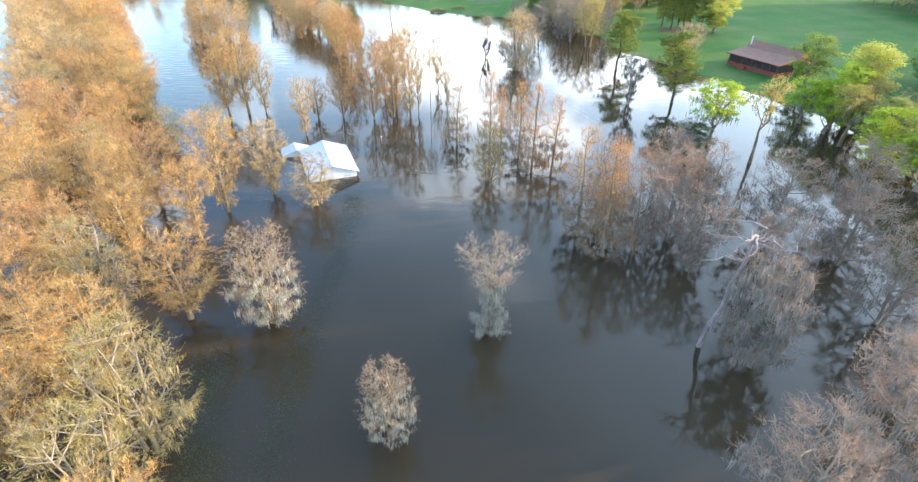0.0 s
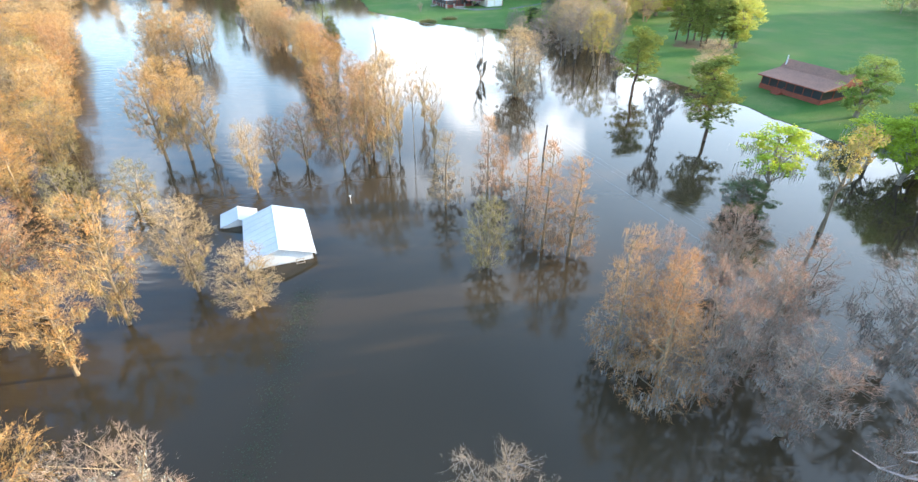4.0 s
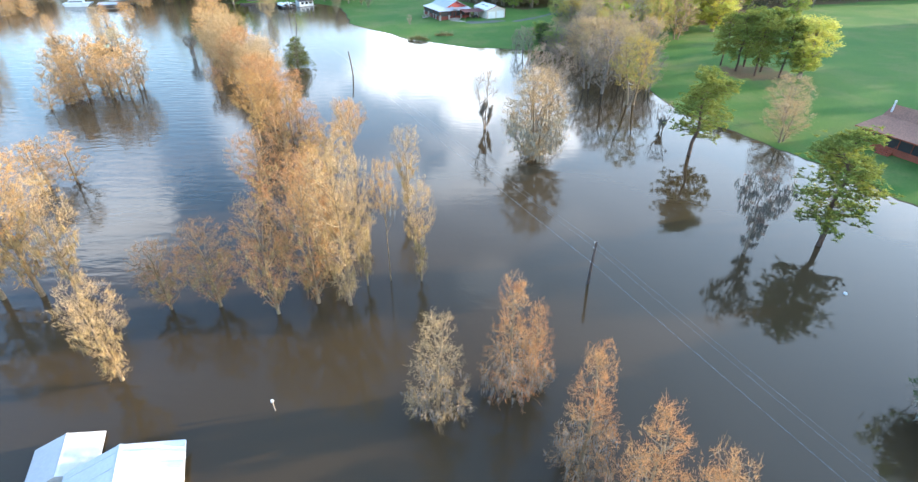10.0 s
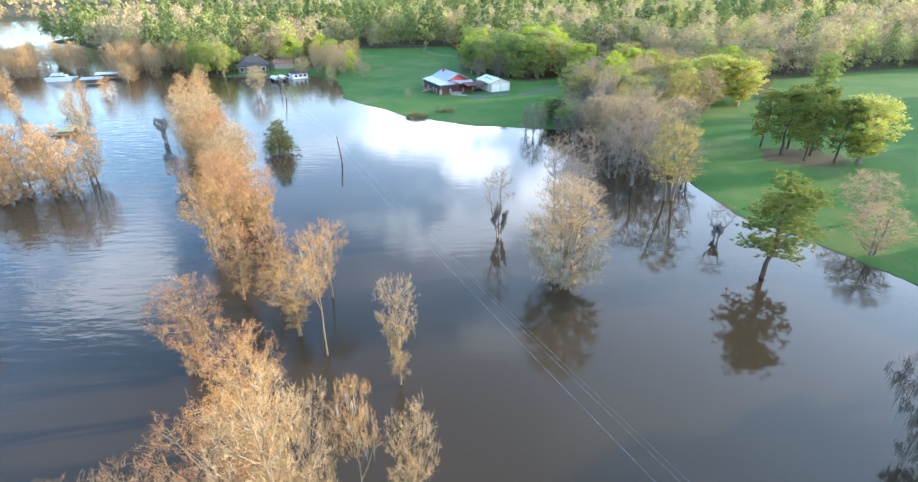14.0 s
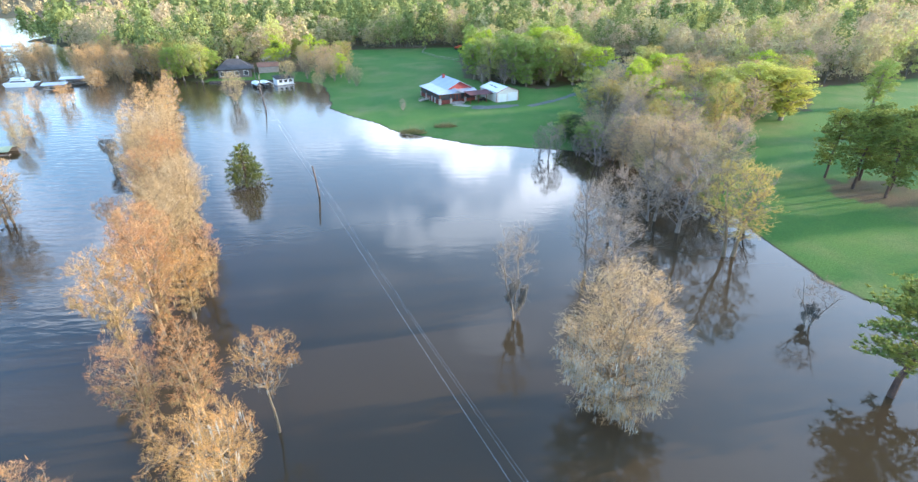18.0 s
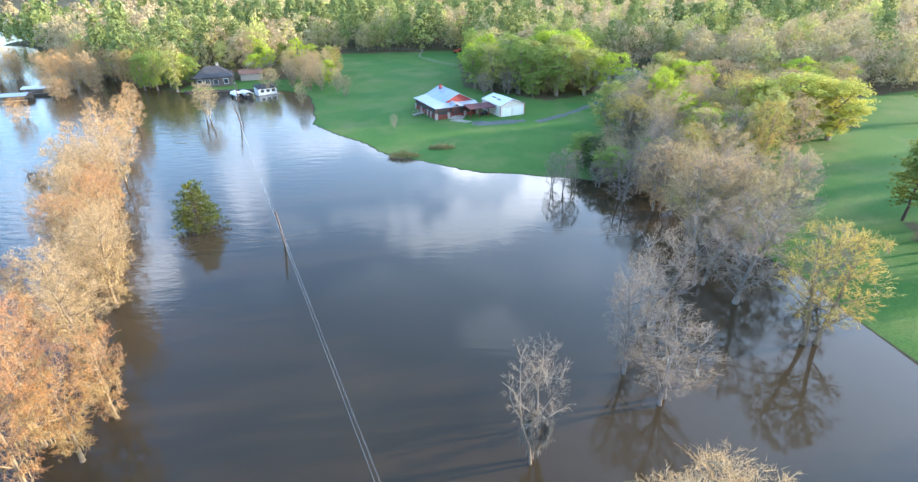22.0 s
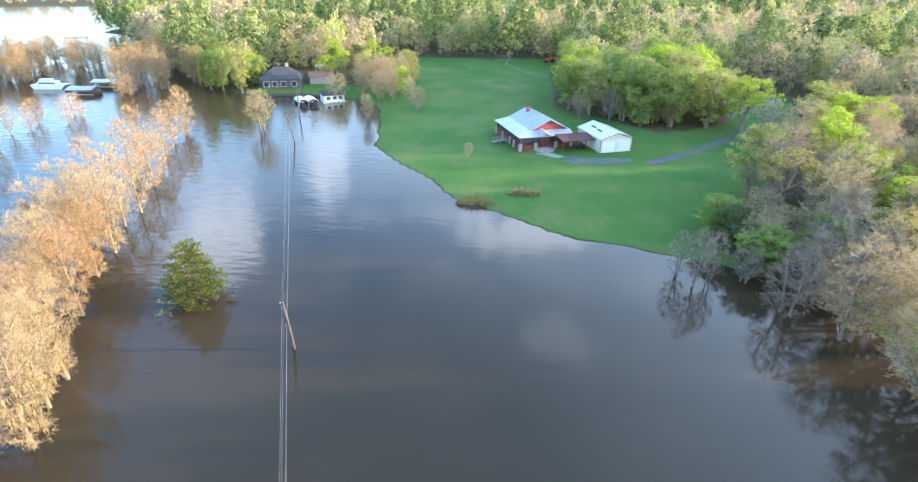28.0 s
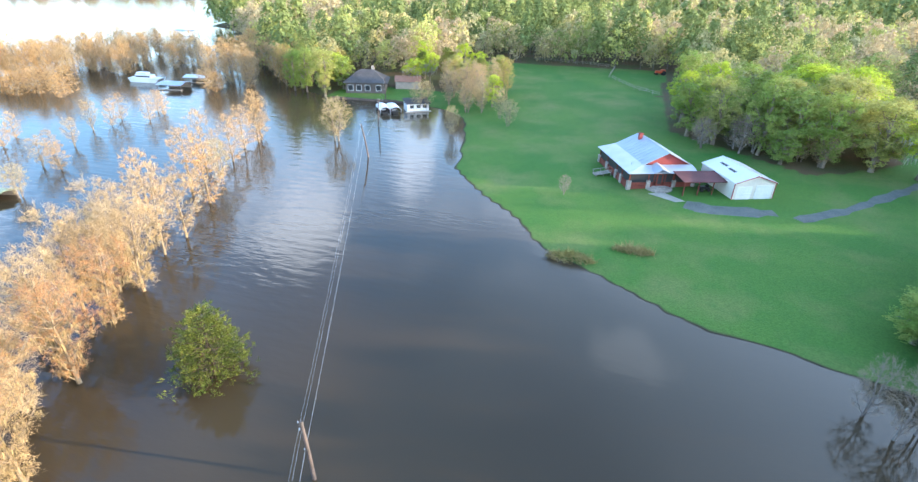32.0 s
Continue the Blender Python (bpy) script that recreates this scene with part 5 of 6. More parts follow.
def dock_house():
    ob = thing("dock_house", pose(-53.6, 261.3, 0, 0, 0, 38), "white boathouse cabin with dark roof flooded at its dock", "boathouse")
    part("wall", boxes((0, 0, -0.4, 5.6, 3.4, 2.0), bevel=0.02), WHITE, ob)
    part("roof", slab([(-0.3, -0.3, 2.0), (5.9, -0.3, 2.0), (5.9, 3.7, 2.7), (-0.3, 3.7, 2.7)], 0.14), SLATE, ob)
    for x in (0.7, 2.4, 4.0):
        w = part("window", boxes((x, -0.05, 0.8, x + 1.0, 0.02, 1.6), bevel=0.01), SLATE, ob)
        part("pane", boxes((x + 0.08, -0.07, 0.88, x + 0.92, -0.05, 1.52)), GLASS, w)
    part("deck", boxes((-0.6, -1.0, -0.2, 6.0, 0.0, 0.12), bevel=0.02), PALE_WOOD, ob)
    for dx, dy, w in ((-58.6, 258.6, 2.6), (-56.4, 259.7, 2.8)):
        lift = thing("boat_lift", pose(dx, dy, 0, 0, 0, 38), "boat lift with curved white canopy and dark opening", "boat lift")
        arc = [(math.cos(math.pi * i / 8) * w / 2, 0.95 + math.sin(math.pi * i / 8) * 0.75) for i in range(9)]
        inner = [(x * 0.94, z - 0.07) for x, z in arc[::-1]]
        part("canopy", prism(arc + inner, -1.8, 3.4), WHITE, lift)
        part("back_panel", boxes((-w / 2 + 0.1, 3.2, -0.2, w / 2 - 0.1, 3.3, 1.2)), DARK, lift)
        for x in (-w / 2 + 0.06, w / 2 - 0.06):
            for y in (-1.6, 3.2):
                part("post", cylinder([(x, y, -1.0), (x, y, 1.0)], 0.06, 0.06, 8), TIN, lift)
        b = thing("boat", pose(dx, dy, 0.05, 0, 0, 38), "small dark motorboat under the canopy", "boat")
        part("hull", prism([(-0.9, 0.5), (-0.6, 0.0), (0.6, 0.0), (0.9, 0.5)], -1.4, 2.6), DARK, b)
        part("seat", boxes((-0.5, -0.2, 0.5, 0.5, 0.4, 0.8), bevel=0.05), WHITE, b)


def lake_structures():
    b = thing("cabin_cruiser", pose(-137.5, 264.5, 0, 0, 0, 10), "white cabin cruiser moored at a covered dock", "boat")
    part("hull", prism([(-4.6, 1.0), (-4.0, 0.0), (3.8, 0.0), (5.4, 1.3), (-4.6, 1.2)], -1.5, 1.5), WHITE, b)
    part("cabin", boxes((-2.6, -1.2, 1.1, 2.4, 1.2, 2.1), bevel=0.15), WHITE, b)
    part("windscreen", boxes((-2.3, -1.22, 1.5, 2.2, 1.22, 1.85), bevel=0.02), GLASS, b)
    part("flybridge", boxes((-2.2, -1.0, 2.1, 1.0, 1.0, 2.7), bevel=0.12), WHITE, b)
    for x, y, w, l, h, mat, label in ((-123, 260, 7, 6, 1.5, TIN, "flat tin-roofed boat dock on posts"), (-124, 271, 8, 5, 1.6, TIN_WHITE, "white-roofed covered boat dock on posts"), (-186, 327, 9, 6, 2.2, GREENROOF, "green-roofed boat dock out on the lake"),
                                  (-215, 364, 10, 6, 2.4, BLUE, "blue-roofed boat dock out on the lake"), (-87, 188.5, 5, 4.5, 0.9, GREENROOF, "low green-roofed boathouse nearly flooded")):
        d = thing("boat_dock", pose(x, y, 0, 0, 0, 15), label, "boat dock")
        part("roof", slab([(-w / 2, -l / 2, h), (w / 2, -l / 2, h), (w / 2, 0, h + 0.5), (-w / 2, 0, h + 0.5)], 0.1), mat, d)
        part("roof", slab([(-w / 2, 0, h + 0.5), (w / 2, 0, h + 0.5), (w / 2, l / 2, h), (-w / 2, l / 2, h)], 0.1), mat, d)
        for px in (-w / 2 + 0.3, w / 2 - 0.3):
            for py in (-l / 2 + 0.3, l / 2 - 0.3):
                part("post", cylinder([(px, py, -1), (px, py, h - 0.05)], 0.1, 0.1, 8), POLE_WOOD, d)
        part("deck", boxes((-w / 2 + 0.2, -l / 2 + 0.2, 0.05, w / 2 - 0.2, -l / 2 + 1.2, 0.2), bevel=0.02), PALE_WOOD, d)
        if x > -180:
            part("back_wall", boxes((-w / 2 + 0.3, l / 2 - 0.4, -0.3, w / 2 - 0.3, l / 2 - 0.3, h - 0.1)), PALE_WOOD, d)


flooded_shed()
farm_house()
garage()
red_lodge()
lake_house()
dock_house()
lake_structures()

# ---- power line ----
POLES = [(47.0, 13.0, 4.6, 0, 0), (14.0, 88.2, 4.7, 0.2, 0.0), (-19.1, 163.5, 4.9, -0.6, 0.2), (-46.4, 226.2, 6.2, -1.0, -0.6), (-54.0, 246.0, 6.2, 0.2, 0), (-63.0, 269.0, 6.2, 0, 0)]
for x, y, h, dx, dy in POLES:
    p = thing("utility_pole", pose(x, y, 0), "dark weathered wooden pole leaning a little, out of flood water", "pole", "power line")
    part("shaft", cylinder([(0, 0, -1.2), (dx * 0.5, dy * 0.5, h * 0.5), (dx, dy, h)], 0.15, 0.11, 9), POLE_WOOD, p)
    a = math.atan2(74, -33) + math.pi / 2
    for k in (1.0, 0.88, 0.55):
        q = (dx * k, dy * k, h * k - 0.05)
        tip = (q[0] + math.cos(a) * 0.2, q[1] + math.sin(a) * 0.2, q[2])
        br = part("bracket", cylinder([q, tip], 0.02, 0.02, 6), POLE_WOOD, p)
        part("insulator", cylinder([(tip[0], tip[1], tip[2] - 0.02), (tip[0], tip[1], tip[2] + 0.1)], 0.04, 0.025, 7), GREYWALL, br)
for (x0, y0, h0, dx0, dy0), (x1, y1, h1, dx1, dy1) in zip(POLES[:-1], POLES[1:]):
    a = math.atan2(74, -33) + math.pi / 2
    for s, k, r, sag, words in ((0.06, 1.0, 0.005, 0.8, "thin pale sagging overhead wire between poles"), (0.06, 0.88, 0.005, 0.7, "thin pale sagging overhead wire between poles"), (0.14, 0.55, 0.010, 0.5, "thicker grey cable hung lower between poles")):
        V, F = [], []
        pts = []
        for i in range(15):
            u = i / 14
            pts.append((x0 + dx0 * k + (x1 + dx1 * k - x0 - dx0 * k) * u + math.cos(a) * s, y0 + dy0 * k + (y1 + dy1 * k - y0 - dy0 * k) * u + math.sin(a) * s, k * (h0 + (h1 - h0) * u) - 0.05 - 4 * sag * u * (1 - u)))
        tube(V, F, pts, r, r, 4)
        tagged(new("power_wire", mesh_of("power_wire", V, F, WIRE)), words, "wire", "power line")

# ---- small things ----
post = thing("marker_post", pose(-11.4, 74.1, 0), "short pale marker post sticking out of the water", "post")
part("shaft", cylinder([(0, 0, -0.6), (-0.05, 0, 0.95)], 0.05, 0.045, 8), PALE_WOOD, post)
part("cap", cylinder([(-0.05, 0, 0.95), (-0.05, 0, 1.1)], 0.11, 0.09, 10), WHITE, post, "white cap")
for x, y in ((37.4, 86.1),):
    b = thing("buoy", pose(x, y, 0), "small pale float on the water", "buoy")
    part("float", cylinder([(0, 0, -0.12), (0, 0, 0.05), (0, 0, 0.16)], 0.22, 0.12, 12), WHITE, b)
    part("ring", cylinder([(0, 0, 0.15), (0, 0, 0.26)], 0.04, 0.04, 8), RUBBER, b)

tr = thing("tractor", pose(7.0, 337, ground_z(7, 337), 0, 0, 20), "small red-orange tractor parked on the field", "tractor")
part("body", boxes((-1.6, -0.45, 0.6, 0.6, 0.45, 1.4), bevel=0.1), TRACTOR_RED, tr)
part("cab", boxes((0.3, -0.6, 0.9, 1.7, 0.6, 1.8), bevel=0.1), TRACTOR_RED, tr)
for x, r in ((-1.2, 0.42), (1.1, 0.7)):
    for y in (-0.75, 0.75):
        part("wheel", cylinder([(x, y - 0.16, r), (x, y + 0.16, r)], r, r, 14), RUBBER, tr)

fence = thing("rail_fence", pose(0, 0, 0), "pale rail fence across the far field", "fence")
FENCE = [(-38, 352), (-20, 349), (-8, 345), (-9, 325), (-1, 308), (6, 300)]
for a, b in zip(FENCE[:-1], FENCE[1:]):
    n = max(2, int(math.dist(a, b) / 2.6))
    for i in range(n):
        u, v = i / n, (i + 1) / n
        x0, y0, x1, y1 = a[0] + (b[0] - a[0]) * u, a[1] + (b[1] - a[1]) * u, a[0] + (b[0] - a[0]) * v, a[1] + (b[1] - a[1]) * v
        z0, z1 = ground_z(x0, y0), ground_z(x1, y1)
        part("post", cylinder([(x0, y0, z0 - 0.3), (x0, y0, z0 + 1.2)], 0.07, 0.06, 6), PALE_WOOD, fence)
        for h in (0.55, 1.05):
            part("rail", cylinder([(x0, y0, z0 + h), (x1, y1, z1 + h)], 0.045, 0.045, 5), PALE_WOOD, fence)


def brush_pile(x, y, rx, ry, h, label):
    rng = np.random.default_rng(int(abs(x * 10) + y))
    n = 700
    a, r = rng.uniform(0, 6.28, n), rng.random(n) ** 0.5
    P = np.stack([np.cos(a) * r * rx, np.sin(a) * r * ry, (1 - r ** 2) * h * rng.uniform(0.4, 1.0, n)], 1)
    D = rng.normal(size=(n, 3)) * 0.45 + (0, 0, 0.2)
    v, f = blades(P, D, rng.uniform(0.05, 0.16, n), rng)
    ob = thing("brush_pile", pose(x, y, ground_z(x, y)), label, "brush pile")
    part("brush", mesh_of("brush", v, f, TWIG_OLIVE), None, ob)
    tagged(ob.children[-1], kind="stuff")


brush_pile(-6.6, 200.0, 3.0, 1.1, 0.9, "low heap of brush and weeds at the waterline")
brush_pile(0.6, 204.0, 2.6, 0.8, 0.5, "low patch of weeds in the lawn")


def weed_mat(line, width, n, seed):
    rng = np.random.default_rng(seed)
    u = rng.random(n) * (len(line) - 1)
    k = np.minimum(u.astype(int), len(line) - 2)
    L = np.array(line, float)
    P = L[k] + (L[k + 1] - L[k]) * (u - k)[:, None] + rng.normal(0, width * 0.35, (n, 2))
    P = np.column_stack([P, rng.uniform(0.004, 0.03, n)])
    v, f = cards(P, np.array([[0, 0, 1.0]]) + rng.normal(0, 0.22, (n, 3)), rng.uniform(0.025, 0.065, n), rng)
    tagged(new("weed_mat", mesh_of("weed_mat", v, f, WEED)), "thin strip of green water weed at the surface", "water weed", kind="stuff")


weed_mat([(-15.6, 18), (-17.7, 23.1), (-18.9, 29.2)], 3.0, 3800, 3)
weed_mat([(-12.2, 18), (-12.3, 25), (-12.4, 33), (-12.0, 42), (-12.2, 52), (-13, 57)], 2.4, 4600, 4)

# ---- trees standing in the water ----
for kind, x, y, h, w in [
    ("mossy_bush", -4.4, 21.8, 7.2, 4.4), ("mossy_waist", 2.6, 32.0, 9.0, 6.0), ("mossy_bush", -15.6, 33.4, 9.5, 7.2), ("cypress", -22.9, 33.8, 8.8, 8.8),
    ("cypress", -26.7, 52.6, 12.2, 7.6), ("pale_cypress", -22.7, 57.1, 9.6, 6.2), ("tan_bush", -16.7, 54.4, 6.8, 6.6), ("cypress", -27.6, 46.9, 9.2, 6.4),
    ("spire_cypress", 0.0, 73.5, 9.6, 5.2), ("spire_cypress", 5.1, 75.0, 10.8, 5.0), ("spire_cypress", 6.9, 75.6, 8.2, 3.4), ("spire_cypress", 8.8, 68.7, 11.0, 4.8),
    ("spire_cypress", 10.1, 63.8, 12.0, 5.6), ("spire_cypress", 12.5, 62.4, 11.0, 6.0), ("olive_bush", 4.1, 60.5, 7.8, 5.8), ("spire_cypress", 13.0, 47.4, 12.5, 6.2), ("spire_cypress", 14.8, 43.4, 12.4, 6.8), ("spire_cypress", 16.2, 47.0, 11.0, 6.0)]:
    plant(kind, x, y, h, w)
for kind, x, y, h, w in [
    ("red_cypress", -14.0, 84.6, 11.8, 5.4), ("red_cypress", -10.8, 86.0, 14.0, 6.4), ("pale_cypress", -7.9, 85.6, 15.2, 6.2), ("cypress", -10.8, 91.0, 12.6, 6.0),
    ("red_cypress", -19.4, 85.7, 8.8, 5.6), ("red_cypress", -23.6, 85.4, 7.2, 4.8), ("pale_cypress", -23.6, 77.2, 9.3, 4.6), ("cypress", -39.4, 87.2, 13.6, 8.0),
    ("cypress", -36.2, 87.6, 14.4, 8.5), ("pale_cypress", -33.4, 88.2, 11.7, 5.6), ("olive_bush", -35.7, 72.5, 6.6, 6.5), ("olive_bush", -41.3, 70.2, 7.0, 6.7)]:
    plant(kind, x, y, h, w)
for v, x, y, h, w in [(0, -4.6, 89.1, 12.6, 2.9), (1, -3.7, 102.5, 10.6, 4.0), (1, -1.7, 89.0, 10.8, 3.4), (1, -6.7, 88.5, 12.8, 3.4), (0, -10.6, 106.5, 12.4, 4.2)]:
    plant("slim_cypress", x, y, h, w, variant=v)
plant("moss_snag", 7.2, 130.0, 10.0, 5.4, variant=1)
plant("big_mossy", 13.2, 117.9, 12.6, 10.6)
plant("cedar", -32.4, 169.6, 6.8, 8.2)
plant("moss_snag", 31.6, 93.1, 9.6, 6.2, variant=0)
plant("moss_snag", 35.3, 128.0, 5.2, 4.4)
plant("pine", 40.0, 94.2, 12.4, 9.6)
plant("pine", 36.0, 118.4, 12.2, 9.6)
plant("lime_tree", 38.2, 73.6, 9.8, 8.4, variant=0)
plant("mossy_bush", 34.2, 71.5, 5.0, 5.5)
plant("shrub", 34.6, 70.8, 4.4, 6.4)
plant("gold_tree", 41.3, 66.8, 12.0, 6.0, variant=0)
plant("broken", 19.4, 30.3, 11.0, 5.0)
plant("moss_heavy", 22.2, 28.4, 10.0, 7.6)
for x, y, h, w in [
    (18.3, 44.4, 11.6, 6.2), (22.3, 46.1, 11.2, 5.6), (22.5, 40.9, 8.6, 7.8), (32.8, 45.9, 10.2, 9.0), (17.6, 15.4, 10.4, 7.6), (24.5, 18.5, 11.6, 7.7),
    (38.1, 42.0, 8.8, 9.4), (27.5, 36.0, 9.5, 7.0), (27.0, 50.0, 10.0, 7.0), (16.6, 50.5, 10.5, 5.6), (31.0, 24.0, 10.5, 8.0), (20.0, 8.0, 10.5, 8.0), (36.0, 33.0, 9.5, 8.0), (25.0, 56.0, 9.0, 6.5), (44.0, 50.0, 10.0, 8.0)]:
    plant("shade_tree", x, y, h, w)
for x, y, h, w in [(21.7, 146.1, 10.2, 7.6), (18.4, 135.2, 8.8, 7.6), (16.4, 138.6, 11.4, 5.4), (19.8, 180.4, 7.2, 3.6), (21.8, 181.6, 6.6, 3.2), (18.5, 182.6, 6.0, 3.4), (25.8, 182.4, 4.4, 4.6)]:
    plant("bare_grey", x, y, h, w)

# the long flooded row of cypresses that leads to the far bank
row_rnd = random.Random(21)
ROW = [(-36, 153, 2.0), (-45, 166, 2.2), (-53, 182, 4.6), (-60, 196, 5.0), (-68, 212, 5.5), (-76, 234, 99)]
for a, b in zip(ROW[:-1], ROW[1:]):
    n = max(2, int(math.dist(a[:2], b[:2]) / a[2]))
    for i in range(n):
        u = (i + row_rnd.uniform(0.1, 0.9)) / n
        side = row_rnd.uniform(-3.2, 3.4)
        kind = row_rnd.choice(["red_cypress", "pale_cypress", "pale_cypress", "pale_cypress"]) if a[1] < 180 else "far_cypress"
        plant(kind, a[0] + (b[0] - a[0]) * u + side, a[1] + (b[1] - a[1]) * u + side * 0.35, row_rnd.uniform(8.2, 11.6), row_rnd.uniform(5.2, 7.2), group="cypress row")
for kind, x, y, h, w in [
    ("red_cypress", -13.5, 96.5, 10.5, 6.0), ("red_cypress", -21.1, 104.7, 8.9, 6.6), ("cypress", -13.8, 109.6, 8.2, 7.0), ("red_cypress", -21.4, 116.2, 8.8, 5.0), ("red_cypress", -18.2, 117.9, 9.0, 5.0),
    ("cypress", -27.7, 125.3, 10.7, 6.8), ("red_cypress", -26.3, 128.4, 11.6, 6.8), ("red_cypress", -28.1, 132.4, 11.4, 6.8), ("cypress", -24.5, 131.0, 7.6, 6.2), ("red_cypress", -24.4, 135.0, 8.5, 4.8),
    ("red_cypress", -30.8, 136.4, 10.4, 6.8), ("pale_cypress", -29.6, 141.0, 9.8, 6.6), ("pale_cypress", -33.6, 144.4, 10.2, 7.2), ("pale_cypress", -35.4, 149.1, 8.2, 8.0), ("pale_cypress", -33.0, 150.4, 10.3, 7.6), ("red_cypress", -43.7, 151.9, 4.8, 5.0)]:
    plant(kind, x, y, h, w, group="cypress row")
plant("slim_cypress", -12.0, 116.3, 8.9, 5.4, variant=0, group="cypress row")

# the flooded wood along the west side
EDGE = [(-40, -13), (5, -14), (14, -13.5), (22, -16.5), (30, -27), (38, -29), (48, -30), (58, -36), (70, -46), (87, -50), (111, -66), (141, -84), (175, -105), (200, -122)]
west_rnd = random.Random(5)
taken = []
for tries in range(2600):
    y = west_rnd.uniform(-8, 195)
    k = max(i for i in range(len(EDGE)) if EDGE[i][0] <= y)
    e0, e1 = EDGE[k], EDGE[min(k + 1, len(EDGE) - 1)]
    edge = e0[1] + (e1[1] - e0[1]) * (y - e0[0]) / max(e1[0] - e0[0], 1)
    x = edge - west_rnd.uniform(1.5, 15 + y * 0.10)
    if all((x - p) ** 2 + (y - q) ** 2 > 23 for p, q in taken):
        taken.append((x, y))
        kind = west_rnd.choice(["cypress"] * 5 + ["pale_cypress", "red_cypress", "olive_bush"] if y > 24 else ["cypress", "olive_bush", "olive_bush"])
        if x < edge - 16 or y > 150:
            kind = "far_cypress"
        plant(kind, x, y, west_rnd.uniform(8.5, 11.5), west_rnd.uniform(6.5, 9.0), group="flooded wood")

# island groups and stragglers over on the open water
LAKE_TREES = []
for x, y, rx, ry, n, h0, h1 in [(-66, 152, 9, 7, 15, 8.5, 11.0), (-48, 111, 3, 3, 3, 6, 7.5), (-172, 282, 27, 34, 105, 7.5, 11), (-148, 241, 11, 6, 10, 5, 7), (-175, 250, 14, 6, 12, 7, 9), (-69, 143, 3, 2, 2, 4, 5), (-112, 262, 5, 4, 4, 5, 7), (-113, 300, 18, 34, 80, 9, 12.5)]:
    for i in range(n):
        a, r = west_rnd.uniform(0, 6.28), west_rnd.random() ** 0.5
        spot = (x + math.cos(a) * r * rx, y + math.sin(a) * r * ry, west_rnd.uniform(h0, h1), west_rnd.uniform(5, 7.5))
        if x < -100:
            if math.hypot(spot[0] + 128, spot[1] - 265) > 9:
                LAKE_TREES.append(spot)
        else:
            plant("far_cypress", *spot)
for x, y in [(-93.4, 200.9), (-97.8, 206), (-89.5, 201), (-99, 211), (-105.8, 220.5), (-104.7, 224), (-107.7, 229), (-102, 231), (-106.8, 238), (-103, 236), (-110, 206), (-114, 211)]:
    plant("far_cypress", x, y, west_rnd.uniform(4.6, 6.4), west_rnd.uniform(3.2, 4.4))
lake_bits = {}
for i, (x, y, h, w) in enumerate(LAKE_TREES):
    a = i * 2.1
    c, s = math.cos(a) * w / 5, math.sin(a) * w / 5
    for n, v, f, m in KINDS["far_cypress"][i % 3]:
        V, F = lake_bits.setdefault(m.name, (m, [], []))[1:]
        base = sum(len(q) for q in V)
        V.append(np.asarray(v, float) @ np.array([[c, s, 0], [-s, c, 0], [0, 0, h / 10]]) + (x, y, 0))
        F += [tuple(int(k) + base for k in q) for q in f]
for m, V, F in lake_bits.values():
    tagged(new("flooded_lake_wood", mesh_of("flooded_lake_wood", np.concatenate(V).tolist(), F, m)), "low tan-orange leafless cypress wood flooded by the lake", "woods", kind="stuff")
for x, y, h, w in [(-57.0, 233.1, 8.8, 7.4), (-62.0, 206.0, 7.0, 4.0), (-84.0, 190.5, 5.0, 4.2)]:
    plant("bare_tan", x, y, h, w)
plant("moss_snag", -60.0, 180.0, 6.0, 4.4)

# ---- trees on the banks ----
bank_rnd = random.Random(9)


def grove(kinds, x0, y0, x1, y1, n, h0, h1, w0, w1, gap=4.0, keep=None):
    done = []
    for tries in range(n * 12):
        x, y = bank_rnd.uniform(x0, x1), bank_rnd.uniform(y0, y1)
        if keep and not keep(x, y):
            continue
        if all((x - p) ** 2 + (y - q) ** 2 > gap * gap for p, q in done):
            done.append((x, y))
            plant(bank_rnd.choice(kinds), x, y, bank_rnd.uniform(h0, h1), bank_rnd.uniform(w0, w1), ground_z(x, y) - 0.05)
            if len(done) >= n:
                break


grove(["far_cypress", "green_tree", "fresh_tree", "fresh_tree"], 66, -30, 92, 62, 40, 15, 18.5, 8, 11, 4.5)
grove(["far_cypress", "green_tree", "fresh_tree", "pine"], 88, 78, 122, 104, 18, 11, 14, 8, 11, 4.5)
grove(["green_tree", "fresh_tree", "pine", "far_cypress"], 150, 108, 190, 190, 26, 13, 17, 9, 12, 5.5)
grove(["lime_tree", "fresh_tree", "gold_tree", "bare_tan"], 56, 56, 74, 86, 13, 8, 10.5, 7, 9, 4.0)
plant("gold_tree", 34.6, 142.0, 12.0, 9.5, variant=1)
for kind, x, y, h, w in [("bare_grey", 31.2, 148.8, 12.0, 9.5), ("bare_tan", 33.0, 162.0, 12.0, 11.5), ("bare_tan", 38.0, 157.0, 11.0, 10.0), ("bare_grey", 36.2, 163.8, 12.5, 10.5), ("bare_grey", 40.5, 150.0, 8.0, 7.0), ("bare_tan", 31.8, 172.5, 10.5, 9.5), ("bare_grey", 29.0, 152.5, 10.0, 7.5)]:
    plant(kind, x, y, h, w)
grove(["bare_grey", "bare_tan", "gold_tree", "bare_tan"], 34, 160, 46, 182, 11, 8, 12.5, 7, 10, 4.2)
